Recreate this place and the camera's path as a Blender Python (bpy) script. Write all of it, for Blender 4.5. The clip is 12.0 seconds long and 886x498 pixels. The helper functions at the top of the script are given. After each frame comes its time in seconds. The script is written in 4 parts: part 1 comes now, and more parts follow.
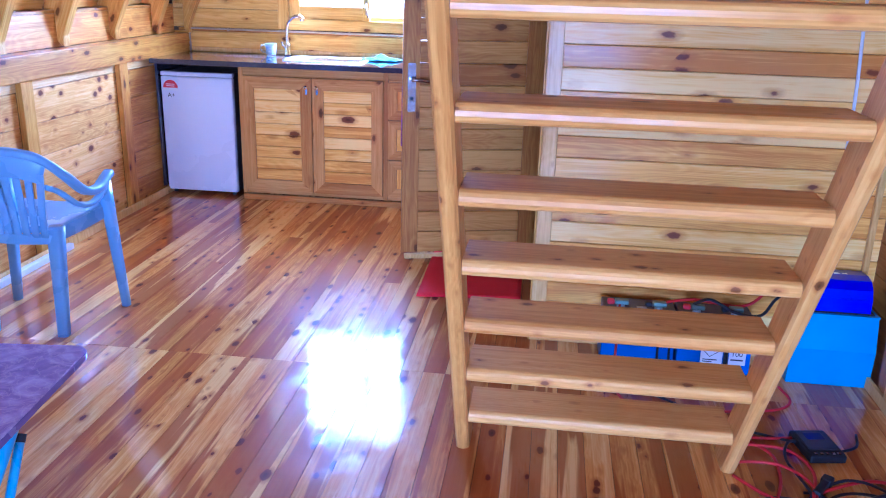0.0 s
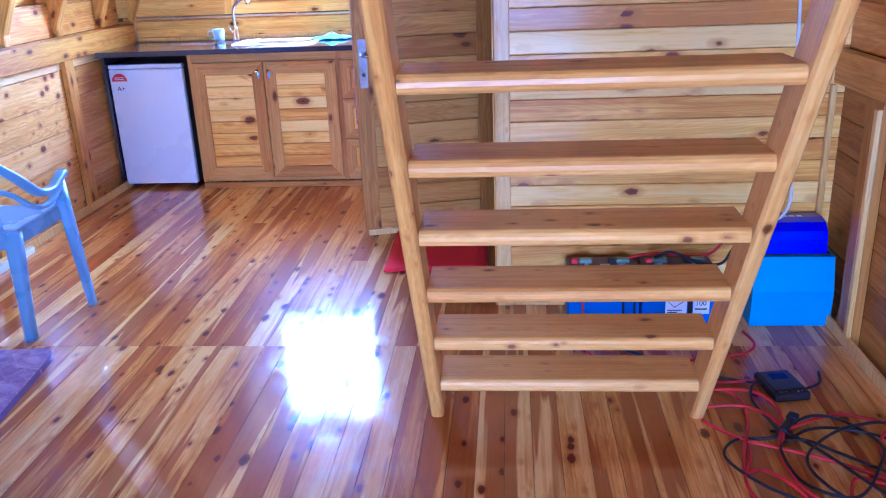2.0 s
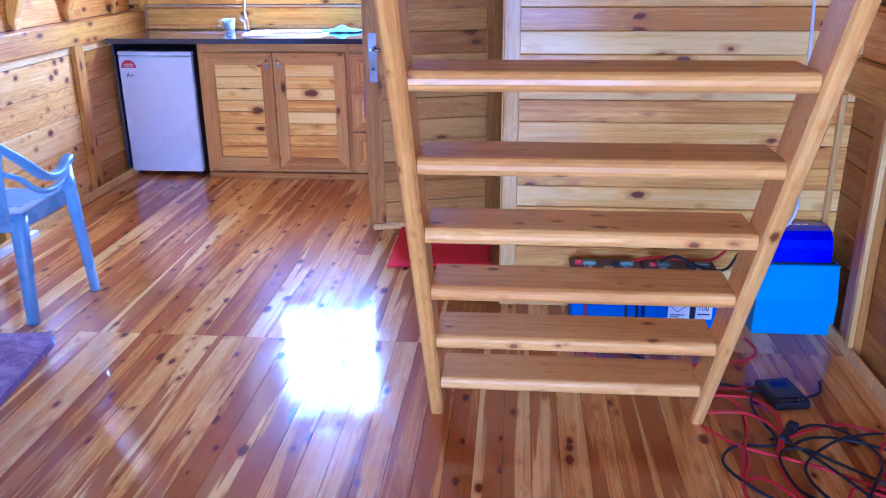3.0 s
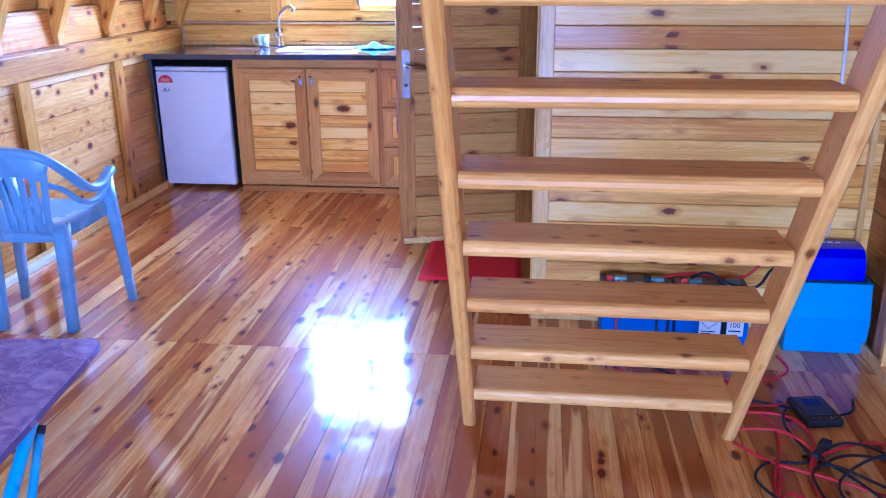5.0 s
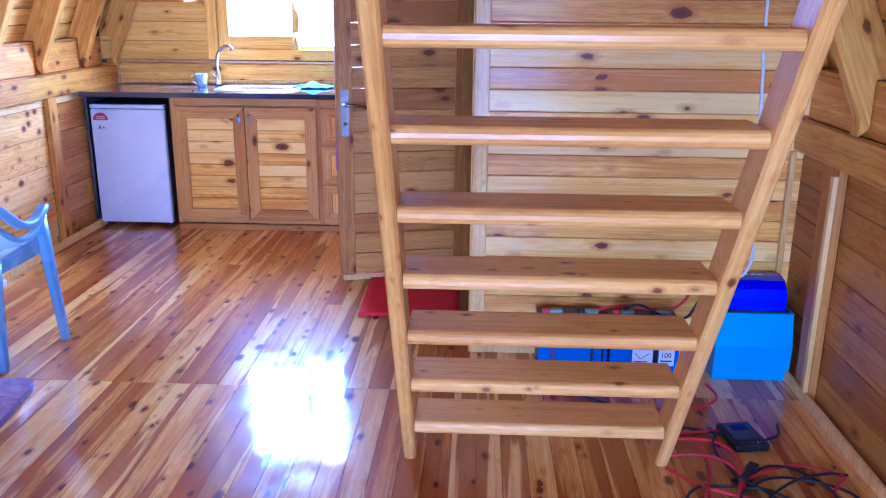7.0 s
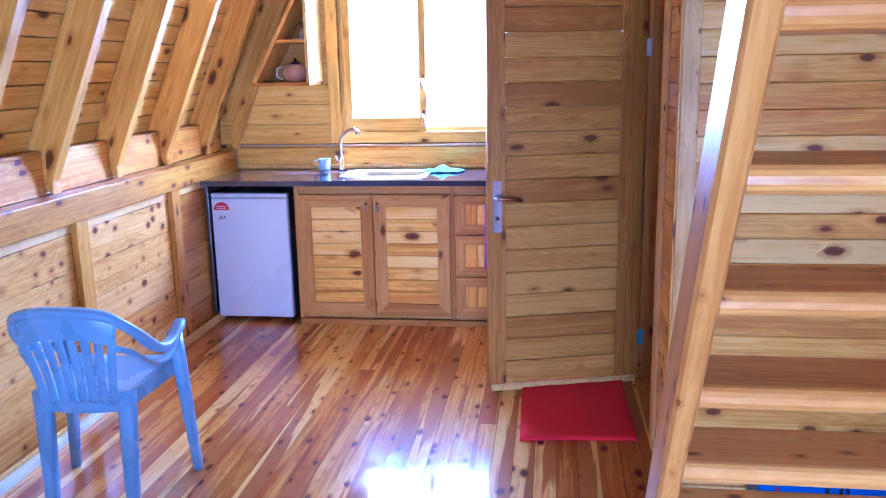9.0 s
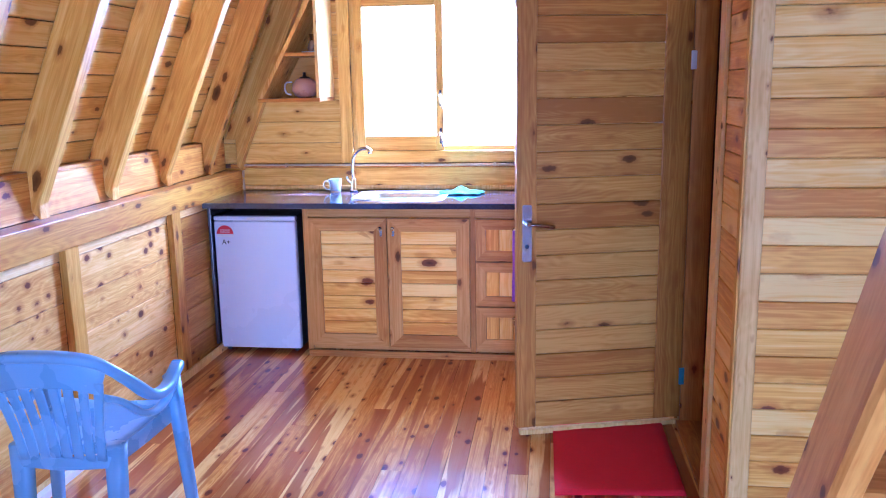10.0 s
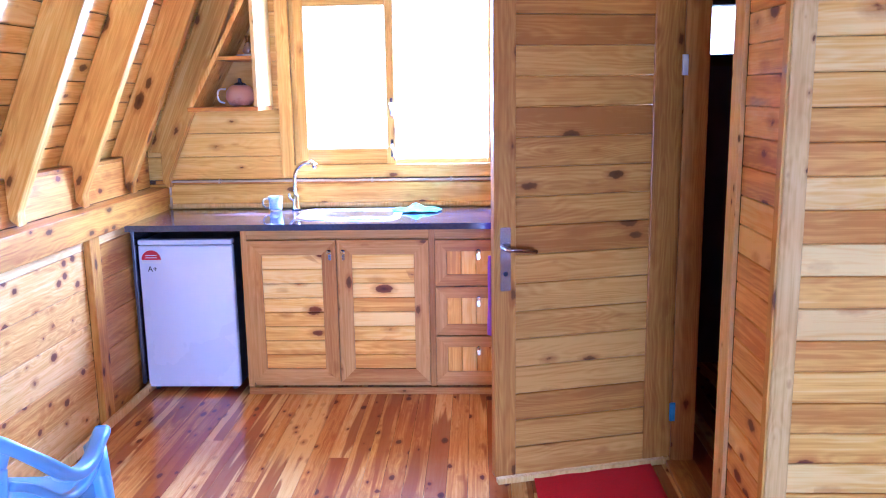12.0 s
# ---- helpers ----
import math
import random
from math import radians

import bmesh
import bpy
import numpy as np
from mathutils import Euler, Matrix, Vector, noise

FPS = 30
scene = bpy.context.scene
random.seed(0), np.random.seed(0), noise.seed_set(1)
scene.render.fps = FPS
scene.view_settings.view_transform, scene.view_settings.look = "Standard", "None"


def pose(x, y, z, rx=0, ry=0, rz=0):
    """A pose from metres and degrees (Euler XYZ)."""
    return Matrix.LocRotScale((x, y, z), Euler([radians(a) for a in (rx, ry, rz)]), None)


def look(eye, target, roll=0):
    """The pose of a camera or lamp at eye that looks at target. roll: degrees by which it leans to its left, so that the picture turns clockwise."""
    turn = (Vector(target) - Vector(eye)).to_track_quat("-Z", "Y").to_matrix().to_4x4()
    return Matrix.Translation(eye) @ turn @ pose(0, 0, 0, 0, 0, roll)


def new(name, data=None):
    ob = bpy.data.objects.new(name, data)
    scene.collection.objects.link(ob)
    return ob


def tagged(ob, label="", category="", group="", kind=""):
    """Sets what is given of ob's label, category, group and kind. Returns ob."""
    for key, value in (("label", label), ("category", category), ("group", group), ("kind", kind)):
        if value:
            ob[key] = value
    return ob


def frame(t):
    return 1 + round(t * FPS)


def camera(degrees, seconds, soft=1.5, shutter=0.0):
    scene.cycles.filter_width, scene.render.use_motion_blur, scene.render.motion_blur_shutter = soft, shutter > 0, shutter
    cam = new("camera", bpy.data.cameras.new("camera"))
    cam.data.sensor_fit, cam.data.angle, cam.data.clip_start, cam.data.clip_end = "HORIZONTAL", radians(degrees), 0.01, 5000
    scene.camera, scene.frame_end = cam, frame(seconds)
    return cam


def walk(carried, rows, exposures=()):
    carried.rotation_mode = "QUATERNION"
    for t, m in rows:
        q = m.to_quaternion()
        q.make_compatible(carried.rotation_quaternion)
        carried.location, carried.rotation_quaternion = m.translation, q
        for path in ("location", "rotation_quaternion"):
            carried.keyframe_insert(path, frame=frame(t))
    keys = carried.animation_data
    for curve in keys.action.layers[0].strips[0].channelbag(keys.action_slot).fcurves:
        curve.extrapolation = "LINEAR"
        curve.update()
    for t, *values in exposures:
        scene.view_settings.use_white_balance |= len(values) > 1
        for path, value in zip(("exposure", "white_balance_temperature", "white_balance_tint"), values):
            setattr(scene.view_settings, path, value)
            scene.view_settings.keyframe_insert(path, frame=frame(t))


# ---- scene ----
cam = camera(56.4, 12.0, soft=1.1)
PATH = [
    (0, (2.614, -5.368, 1.483), (2.382, -3.482, 0.861), 1.6),
    (0.5, (2.629, -5.395, 1.493), (2.388, -3.499, 0.902), 0.7),
    (1, (2.631, -5.417, 1.489), (2.394, -3.523, 0.891), -2.0),
    (1.5, (2.65, -5.407, 1.484), (2.442, -3.526, 0.837), -3.6),
    (2, (2.656, -5.382, 1.483), (2.491, -3.509, 0.8), -2.3),
    (2.5, (2.65, -5.375, 1.478), (2.483, -3.508, 0.78), -0.6),
    (3, (2.647, -5.38, 1.485), (2.477, -3.511, 0.794), -0.5),
    (4.8, (2.603, -5.419, 1.497), (2.382, -3.552, 0.817), -0.6),
    (5, (2.613, -5.425, 1.492), (2.387, -3.549, 0.837), -0.4),
    (5.5, (2.601, -5.441, 1.507), (2.328, -3.547, 0.924), -0.8),
    (6, (2.615, -5.451, 1.508), (2.353, -3.54, 0.981), -1.9),
    (6.5, (2.636, -5.471, 1.501), (2.531, -3.547, 0.963), -1.0),
    (7, (2.616, -5.482, 1.496), (2.535, -3.566, 0.93), 0.5),
    (7.5, (2.544, -5.349, 1.467), (2.303, -3.461, 0.854), -1.2),
    (7.7, (2.5, -5.271, 1.471), (2.194, -3.389, 0.865), -1.9),
    (9.3, (2.084, -4.941, 1.605), (1.849, -2.994, 1.215), -0.4),
    (9.5, (2.042, -4.896, 1.59), (1.833, -2.943, 1.212), 0.5),
    (10, (2.023, -4.653, 1.578), (1.755, -2.709, 1.191), -1.0),
    (10.5, (2.055, -4.514, 1.573), (1.741, -2.586, 1.144), -2.4),
    (11, (2.011, -4.456, 1.586), (1.776, -2.516, 1.159), -2.3),
    (11.5, (1.858, -4.327, 1.587), (1.705, -2.363, 1.241), -2.1),
    (12, (1.795, -4.232, 1.575), (1.712, -2.268, 1.205), -0.9),
]
walk(cam, [(t, look(eye, target, roll)) for t, eye, target, roll in PATH], exposures=[(0, 3.3, 3850, 32), (8, 3.3, 3850, 32), (9.5, 3.3, 3950, 32), (12, 3.7, 3950, 32)])

# ---- light ----
SUN_ELEV, SUN_AZ = 52.0, 62.0
world = bpy.data.worlds.new("sky")
scene.world = world
world.use_nodes = True
sky = world.node_tree.nodes.new("ShaderNodeTexSky")
sky.sky_type, sky.sun_disc = "NISHITA", False
sky.sun_elevation, sky.sun_rotation = radians(SUN_ELEV), radians(SUN_AZ)
world.node_tree.nodes["Background"].inputs["Strength"].default_value = 0.15
world.node_tree.links.new(sky.outputs[0], world.node_tree.nodes["Background"].inputs["Color"])

sun = new("sun", bpy.data.lights.new("sun", "SUN"))
sun.data.energy, sun.data.angle, sun.data.color = 5.0, radians(0.5), (1.0, 0.95, 0.86)
sun_from = Vector((math.sin(radians(SUN_AZ)) * math.cos(radians(SUN_ELEV)), math.cos(radians(SUN_AZ)) * math.cos(radians(SUN_ELEV)), math.sin(radians(SUN_ELEV))))
sun.matrix_world = look(sun_from * 20, (0, 0, 0))


def window_light(name, eye, target, w, h, power, color=(0.86, 0.93, 1.0)):
    lamp = new(name, bpy.data.lights.new(name, "AREA"))
    lamp.data.shape, lamp.data.size, lamp.data.size_y = "RECTANGLE", w, h
    lamp.data.energy, lamp.data.color = power, color
    lamp.matrix_world = look(eye, target)
    return lamp


window_light("window_daylight", (1.32, 0.70, 1.66), (1.32, -3.0, 0.9), 1.1, 0.9, 18.5, (0.60, 0.79, 1.0))
window_light("front_daylight", (2.7, -8.2, 0.75), (2.7, 0.0, 1.0), 1.7, 1.3, 22, (0.66, 0.82, 1.0))

# ---- materials ----


def material(name):
    m = bpy.data.materials.new(name)
    m.use_nodes = True
    n = m.node_tree.nodes
    return m, n, m.node_tree.links, n["Principled BSDF"]


def ramp(n, stops):
    r = n.new("ShaderNodeValToRGB")
    while len(r.color_ramp.elements) < len(stops):
        r.color_ramp.elements.new(0.5)
    for e, (p, c) in zip(r.color_ramp.elements, stops):
        e.position, e.color = p, (*c, 1)
    return r


def value_math(n, l, op, a, b=None):
    k = n.new("ShaderNodeMath")
    k.operation = op
    for i, v in enumerate((a, b)):
        if v is None:
            continue
        if isinstance(v, (int, float)):
            k.inputs[i].default_value = v
        else:
            l.new(v, k.inputs[i])
    return k.outputs[0]


def mix_color(n, l, fac, a, b, kind="MIX"):
    k = n.new("ShaderNodeMix")
    k.data_type, k.blend_type = "RGBA", kind
    for i, v in ((0, fac), (6, a), (7, b)):
        if isinstance(v, (int, float)):
            k.inputs[i].default_value = v
        elif isinstance(v, tuple):
            k.inputs[i].default_value = (*v, 1)
        else:
            l.new(v, k.inputs[i])
    return k.outputs[2]


def pine(name, axis, pale, mid, deep, rough=0.42, coat=0.16, coat_rough=0.14, knots=0.235, knot=(0.11, 0.034, 0.004), spread=1.0, along=9.5, across=16.0, heart=0.0, spec=0.22, scuff=0.0, bare=1.5, rings=0.5, bias=0.0):
    """Varnished knotty pine with its grain along axis; every board has its own tone and knots."""
    m, n, l, b = material(name)
    tc, oi = n.new("ShaderNodeTexCoord"), n.new("ShaderNodeObjectInfo")
    shift = n.new("ShaderNodeVectorMath")
    shift.operation = "MULTIPLY_ADD"
    l.new(oi.outputs["Random"], shift.inputs[0])
    shift.inputs[1].default_value = (37.0, 53.0, 29.0)
    l.new(tc.outputs["Object"], shift.inputs[2])

    def scaled(a, c):
        v = n.new("ShaderNodeVectorMath")
        v.operation = "MULTIPLY"
        l.new(shift.outputs[0], v.inputs[0])
        v.inputs[1].default_value = [a if i == "xyz".index(axis) else c for i in range(3)]
        return v.outputs[0]

    warp = n.new("ShaderNodeTexNoise")
    l.new(scaled(1.6, 9.0), warp.inputs["Vector"])
    warp.inputs["Scale"].default_value, warp.inputs["Detail"].default_value = 1.0, 2.0
    # knots
    vor = n.new("ShaderNodeTexVoronoi")
    vor.inputs["Scale"].default_value, vor.inputs["Randomness"].default_value = 1.0, 1.0
    l.new(scaled(along, across), vor.inputs["Vector"])
    fine = n.new("ShaderNodeTexNoise")
    l.new(scaled(45.0, 75.0), fine.inputs["Vector"])
    fine.inputs["Scale"].default_value, fine.inputs["Detail"].default_value = 1.0, 2.0
    size = n.new("ShaderNodeSeparateColor")
    l.new(vor.outputs["Color"], size.inputs[0])
    grow = value_math(n, l, "MULTIPLY", value_math(n, l, "POWER", size.outputs[0], 0.8), knots * bare)
    edge = value_math(n, l, "ADD", vor.outputs["Distance"], value_math(n, l, "MULTIPLY", value_math(n, l, "SUBTRACT", fine.outputs[0], 0.5), 0.13))
    edge = value_math(n, l, "ADD", edge, grow)
    knot_mask = ramp(n, [(0.0, (1, 1, 1)), (knots * 0.92, (0.9, 0.9, 0.9)), (knots * 1.02, (0.3, 0.3, 0.3)), (knots * 1.1, (0, 0, 0))])
    l.new(edge, knot_mask.inputs[0])
    halo_mask = ramp(n, [(0.0, (0.75, 0.75, 0.75)), (knots * 1.1, (0.55, 0.55, 0.55)), (knots * 1.75, (0, 0, 0))])
    l.new(edge, halo_mask.inputs[0])
    # grain, bending round the knots
    wave = n.new("ShaderNodeTexNoise")
    bend = n.new("ShaderNodeVectorMath")
    bend.operation = "ADD"
    l.new(scaled(1.3, 55.0), bend.inputs[0])
    push = n.new("ShaderNodeVectorMath")
    push.operation = "SCALE"
    l.new(vor.outputs["Distance"], push.inputs["Scale"])
    push.inputs[0].default_value = (0.7, 0.7, 0.7)
    l.new(push.outputs[0], bend.inputs[1])
    l.new(bend.outputs[0], wave.inputs["Vector"])
    wave.inputs["Scale"].default_value, wave.inputs["Detail"].default_value, wave.inputs["Distortion"].default_value = 1.0, 4.0, 0.6
    hair = n.new("ShaderNodeTexNoise")
    l.new(scaled(3.0, 170.0), hair.inputs["Vector"])
    hair.inputs["Scale"].default_value, hair.inputs["Detail"].default_value = 1.0, 2.0
    # growth rings: contour lines of a long slow noise, crowding round the knots
    slow = n.new("ShaderNodeTexNoise")
    l.new(scaled(0.75, 8.5), slow.inputs["Vector"])
    slow.inputs["Scale"].default_value, slow.inputs["Detail"].default_value = 1.0, 1.0
    near = n.new("ShaderNodeMapRange")
    l.new(vor.outputs["Distance"], near.inputs[0])
    near.inputs[1].default_value, near.inputs[2].default_value = 0.0, 0.55
    near.inputs[3].default_value, near.inputs[4].default_value = 0.05, 0.0
    phase = value_math(n, l, "MULTIPLY", value_math(n, l, "ADD", slow.outputs[0], near.outputs[0]), 150.0)
    ring = value_math(n, l, "MULTIPLY", value_math(n, l, "SINE", phase), 0.16 * rings)
    tone = value_math(n, l, "MULTIPLY", value_math(n, l, "SUBTRACT", oi.outputs["Random"], 0.5), spread)
    tone = value_math(n, l, "ADD", tone, value_math(n, l, "ADD", ring, bias))
    tone = value_math(n, l, "ADD", tone, value_math(n, l, "MULTIPLY", warp.outputs[0], 0.75))
    tone = value_math(n, l, "ADD", tone, value_math(n, l, "MULTIPLY", value_math(n, l, "SUBTRACT", wave.outputs[0], 0.5), 1.1))
    tone = value_math(n, l, "ADD", tone, value_math(n, l, "MULTIPLY", value_math(n, l, "SUBTRACT", hair.outputs[0], 0.5), 0.55))
    body = ramp(n, [(0.0, pale), (0.38, mid), (0.8, deep)])
    l.new(value_math(n, l, "ADD", tone, 0.04), body.inputs[0])
    base = body.outputs[0]
    if heart:
        hn = n.new("ShaderNodeTexNoise")
        l.new(scaled(0.5, 10.0), hn.inputs["Vector"])
        hn.inputs["Scale"].default_value, hn.inputs["Detail"].default_value, hn.inputs["Distortion"].default_value = 1.0, 3.0, 0.4
        hr = ramp(n, [(0.515, (0, 0, 0)), (0.545, (1, 1, 1))])
        l.new(hn.outputs[0], hr.inputs[0])
        base = mix_color(n, l, value_math(n, l, "MULTIPLY", hr.outputs[0], heart), base, (deep[0] * 0.8, deep[1] * 0.62, deep[2] * 0.6))
    halo = tuple(c * f for c, f in zip(deep, (0.78, 0.6, 0.55)))
    base = mix_color(n, l, halo_mask.outputs[0], base, halo)
    core = ramp(n, [(0.0, tuple(c * 0.35 for c in knot)), (knots * 0.6, knot), (knots, tuple(c * 1.25 for c in knot))])
    l.new(edge, core.inputs[0])
    l.new(mix_color(n, l, knot_mask.outputs[0], base, core.outputs[0]), b.inputs["Base Color"])
    if scuff:
        sn = n.new("ShaderNodeTexNoise")
        l.new(tc.outputs["Object"], sn.inputs["Vector"])
        sn.inputs["Scale"].default_value, sn.inputs["Detail"].default_value = 9.0, 8.0
        sr = ramp(n, [(0.42, (coat_rough,) * 3), (0.62, (coat_rough + scuff,) * 3)])
        l.new(sn.outputs[0], sr.inputs[0])
        l.new(sr.outputs[0], b.inputs["Coat Roughness"])
    rr = ramp(n, [(0.3, (rough * 0.8,) * 3), (0.7, (rough * 1.25,) * 3)])
    l.new(warp.outputs[0], rr.inputs[0])
    l.new(rr.outputs[0], b.inputs["Roughness"])
    b.inputs["Coat Weight"].default_value, b.inputs["Coat Roughness"].default_value = coat, coat_rough
    b.inputs["Specular IOR Level"].default_value = spec
    bump = n.new("ShaderNodeBump")
    bump.inputs["Strength"].default_value, bump.inputs["Distance"].default_value = 0.12, 0.002
    l.new(value_math(n, l, "ADD", wave.outputs[0], value_math(n, l, "MULTIPLY", knot_mask.outputs[0], 0.6)), bump.inputs["Height"])
    l.new(bump.outputs[0], b.inputs["Normal"])
    return m


def plain(name, color, rough=0.5, metal=0.0, coat=0.0, vary=0.12, scale=14.0, bump=0.03):
    m, n, l, b = material(name)
    tc, nz = n.new("ShaderNodeTexCoord"), n.new("ShaderNodeTexNoise")
    l.new(tc.outputs["Object"], nz.inputs["Vector"])
    nz.inputs["Scale"].default_value, nz.inputs["Detail"].default_value = scale, 5.0
    r = ramp(n, [(0.25, tuple(c * (1 - vary) for c in color)), (0.75, tuple(min(1, c * (1 + vary)) for c in color))])
    l.new(nz.outputs[0], r.inputs[0])
    l.new(r.outputs[0], b.inputs["Base Color"])
    r2 = ramp(n, [(0.3, (rough * 0.8,) * 3), (0.7, (min(1, rough * 1.2),) * 3)])
    l.new(nz.outputs[0], r2.inputs[0])
    l.new(r2.outputs[0], b.inputs["Roughness"])
    b.inputs["Metallic"].default_value, b.inputs["Coat Weight"].default_value = metal, coat
    if bump:
        bp = n.new("ShaderNodeBump")
        bp.inputs["Strength"].default_value, bp.inputs["Distance"].default_value = bump * 3, 0.002
        l.new(nz.outputs[0], bp.inputs["Height"])
        l.new(bp.outputs[0], b.inputs["Normal"])
    return m


PALE, MID, DEEP = (0.84, 0.51, 0.11), (0.70, 0.335, 0.036), (0.46, 0.165, 0.013)
PINE = {a: pine("pine_" + a, a, PALE, MID, DEEP, along=6.0, across=13.0) for a in "xyz"}
WALL = {a: pine("wall_pine_" + a, a, (0.94, 0.64, 0.19), (0.85, 0.46, 0.066), (0.62, 0.25, 0.024), knots=0.28, knot=(0.13, 0.024, 0.006), spread=0.85, along=5.6, across=11.0, rings=0.4, bare=1.25, bias=-0.05) for a in "xyz"}
PEPPER = pine("peppered_pine_y", "y", (0.88, 0.58, 0.21), (0.77, 0.43, 0.095), (0.56, 0.23, 0.03), knots=0.30, knot=(0.12, 0.026, 0.008), spread=0.4, along=10.0, across=14.0, bare=0.95)
STAIN = {a: pine("honey_pine_" + a, a, (0.71, 0.39, 0.055), (0.59, 0.28, 0.026), (0.41, 0.15, 0.011), knots=0.25, spread=0.75, along=6.0, across=13.0) for a in "xyz"}
# amber wood, darkened further to carry the dim east wall's shade
AMBER_SHADE = {a: pine("shaded_amber_pine_" + a, a, (0.48, 0.21, 0.028), (0.38, 0.14, 0.014), (0.25, 0.075, 0.007), knots=0.26, spread=0.6, along=6.0, across=12.0) for a in "yz"}
GOLD = {a: pine("golden_pine_" + a, a, (0.90, 0.62, 0.15), (0.80, 0.47, 0.07), (0.60, 0.29, 0.026), knots=0.25, spread=0.28, along=5.5, across=12.0, rings=0.35) for a in "xyz"}
RAFTER = pine("rafter_pine_z", "z", (0.84, 0.53, 0.115), (0.72, 0.38, 0.048), (0.54, 0.23, 0.02), knots=0.26, spread=0.28, along=5.0, across=11.0, bare=1.2, rings=0.35)
CABINET = {a: pine("cabinet_pine_" + a, a, (0.64, 0.34, 0.085), (0.52, 0.24, 0.045), (0.37, 0.135, 0.018), knots=0.22, spread=0.4, along=6.0, across=13.0, bare=1.9, rings=0.3) for a in "xz"}
STAIR = {a: pine("stair_pine_" + a, a, (0.79, 0.44, 0.11), (0.69, 0.33, 0.058), (0.51, 0.20, 0.026), rough=0.38, coat=0.14, knots=0.2, knot=(0.16, 0.05, 0.01), spread=0.35, along=9.5, across=17.0, bare=1.35, rings=0.3) for a in "xz"}
DOORWOOD = {a: pine("door_pine_" + a, a, (0.62, 0.315, 0.055), (0.50, 0.22, 0.027), (0.36, 0.13, 0.013), knots=0.25, spread=0.8 if a == "x" else 0.25, along=5.5, across=11.0, rings=0.6) for a in "xz"}
FLOORWOOD = pine("floor_pine_y", "y", (0.84, 0.49, 0.135), (0.67, 0.285, 0.04), (0.41, 0.112, 0.009), rough=0.36, coat=1.0, coat_rough=0.05, knots=0.30, knot=(0.10, 0.012, 0.006), spread=0.85, along=9.0, across=18.0, heart=0.85, spec=0.06, scuff=0.11, bare=1.45, rings=0.15)
TRIM_Y = pine("pale_pine_strip", "y", (0.88, 0.66, 0.30), (0.82, 0.56, 0.20), (0.66, 0.38, 0.09), knots=0.12, spread=0.4)
TRIM = pine("pale_pine_trim", "z", (0.84, 0.585, 0.21), (0.76, 0.475, 0.13), (0.60, 0.32, 0.06), knots=0.12, spread=0.5)
GAP = plain("dark_gap", (0.10, 0.055, 0.025), 0.9)
GRANITE = plain("black_granite", (0.045, 0.038, 0.056), 0.08, coat=0.4, vary=0.25, scale=90, bump=0.0)
WHITE = plain("cool_white_enamel", (0.73, 0.74, 0.86), 0.28, coat=0.3, vary=0.004, scale=1.5, bump=0.0)
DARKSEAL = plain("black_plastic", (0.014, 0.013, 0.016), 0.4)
CHROME = plain("chrome", (0.78, 0.79, 0.81), 0.12, metal=1.0, vary=0.03, bump=0.0)
SATIN = plain("satin_chrome", (0.52, 0.57, 0.66), 0.18, metal=1.0, vary=0.03, bump=0.0)
STEEL = plain("stainless_steel", (0.78, 0.79, 0.80), 0.42, metal=1.0, vary=0.06, scale=60, bump=0.01)
BRONZE = plain("dark_bronze_handle", (0.34, 0.24, 0.20), 0.25, metal=1.0)
CHAIRBLUE = plain("light_blue_plastic", (0.22, 0.38, 0.60), 0.28, vary=0.02, scale=4, bump=0.0)
LEGBLUE = plain("blue_painted_tube", (0.10, 0.38, 0.62), 0.3, coat=0.3)
RUG = plain("red_felt", (0.72, 0.007, 0.022), 0.95, vary=0.25, scale=180, bump=0.25)
BATBLUE = plain("battery_blue", (0.012, 0.12, 0.50), 0.38, vary=0.06)
BOXBLUE = plain("cardboard_light_blue", (0.04, 0.26, 0.54), 0.5, vary=0.08, scale=8)
DEEPBLUE = plain("deep_blue_metal", (0.004, 0.008, 0.55), 0.32, coat=0.3, vary=0.08)
RED = plain("red_cable", (0.52, 0.008, 0.010), 0.55)
BLACK = plain("black_rubber", (0.005, 0.005, 0.010), 0.62)
CLAMP = plain("tinned_clamp", (0.16, 0.24, 0.2), 0.35, metal=0.6)
LABEL = plain("white_paper", (0.78, 0.78, 0.80), 0.6, vary=0.03)
INK = plain("black_ink", (0.02, 0.02, 0.03), 0.6)
STICKRED = plain("red_print", (0.60, 0.02, 0.04), 0.45)
CLAY = plain("pink_glazed_clay", (0.52, 0.26, 0.17), 0.3, coat=0.4)
CLOTH = plain("aqua_cloth", (0.30, 0.72, 0.72), 0.95, vary=0.15, scale=150, bump=0.2)
TOWEL = plain("violet_towel", (0.32, 0.08, 0.45), 0.95, vary=0.2, scale=150, bump=0.2)
CABLEWHITE = plain("white_cable", (0.74, 0.74, 0.76), 0.45)
DUCT = plain("white_pvc", (0.80, 0.81, 0.84), 0.4, vary=0.03)
COPPER = plain("tan_plastic_pipe", (0.52, 0.38, 0.22), 0.4)
GROUND = plain("dry_grass_ground", (0.30, 0.29, 0.14), 0.95, vary=0.4, scale=3, bump=0.3)
# dark base colour that holds the dimness of the bathroom
BATHDARK = plain("dark_bath_interior", (0.10, 0.055, 0.045), 0.6)


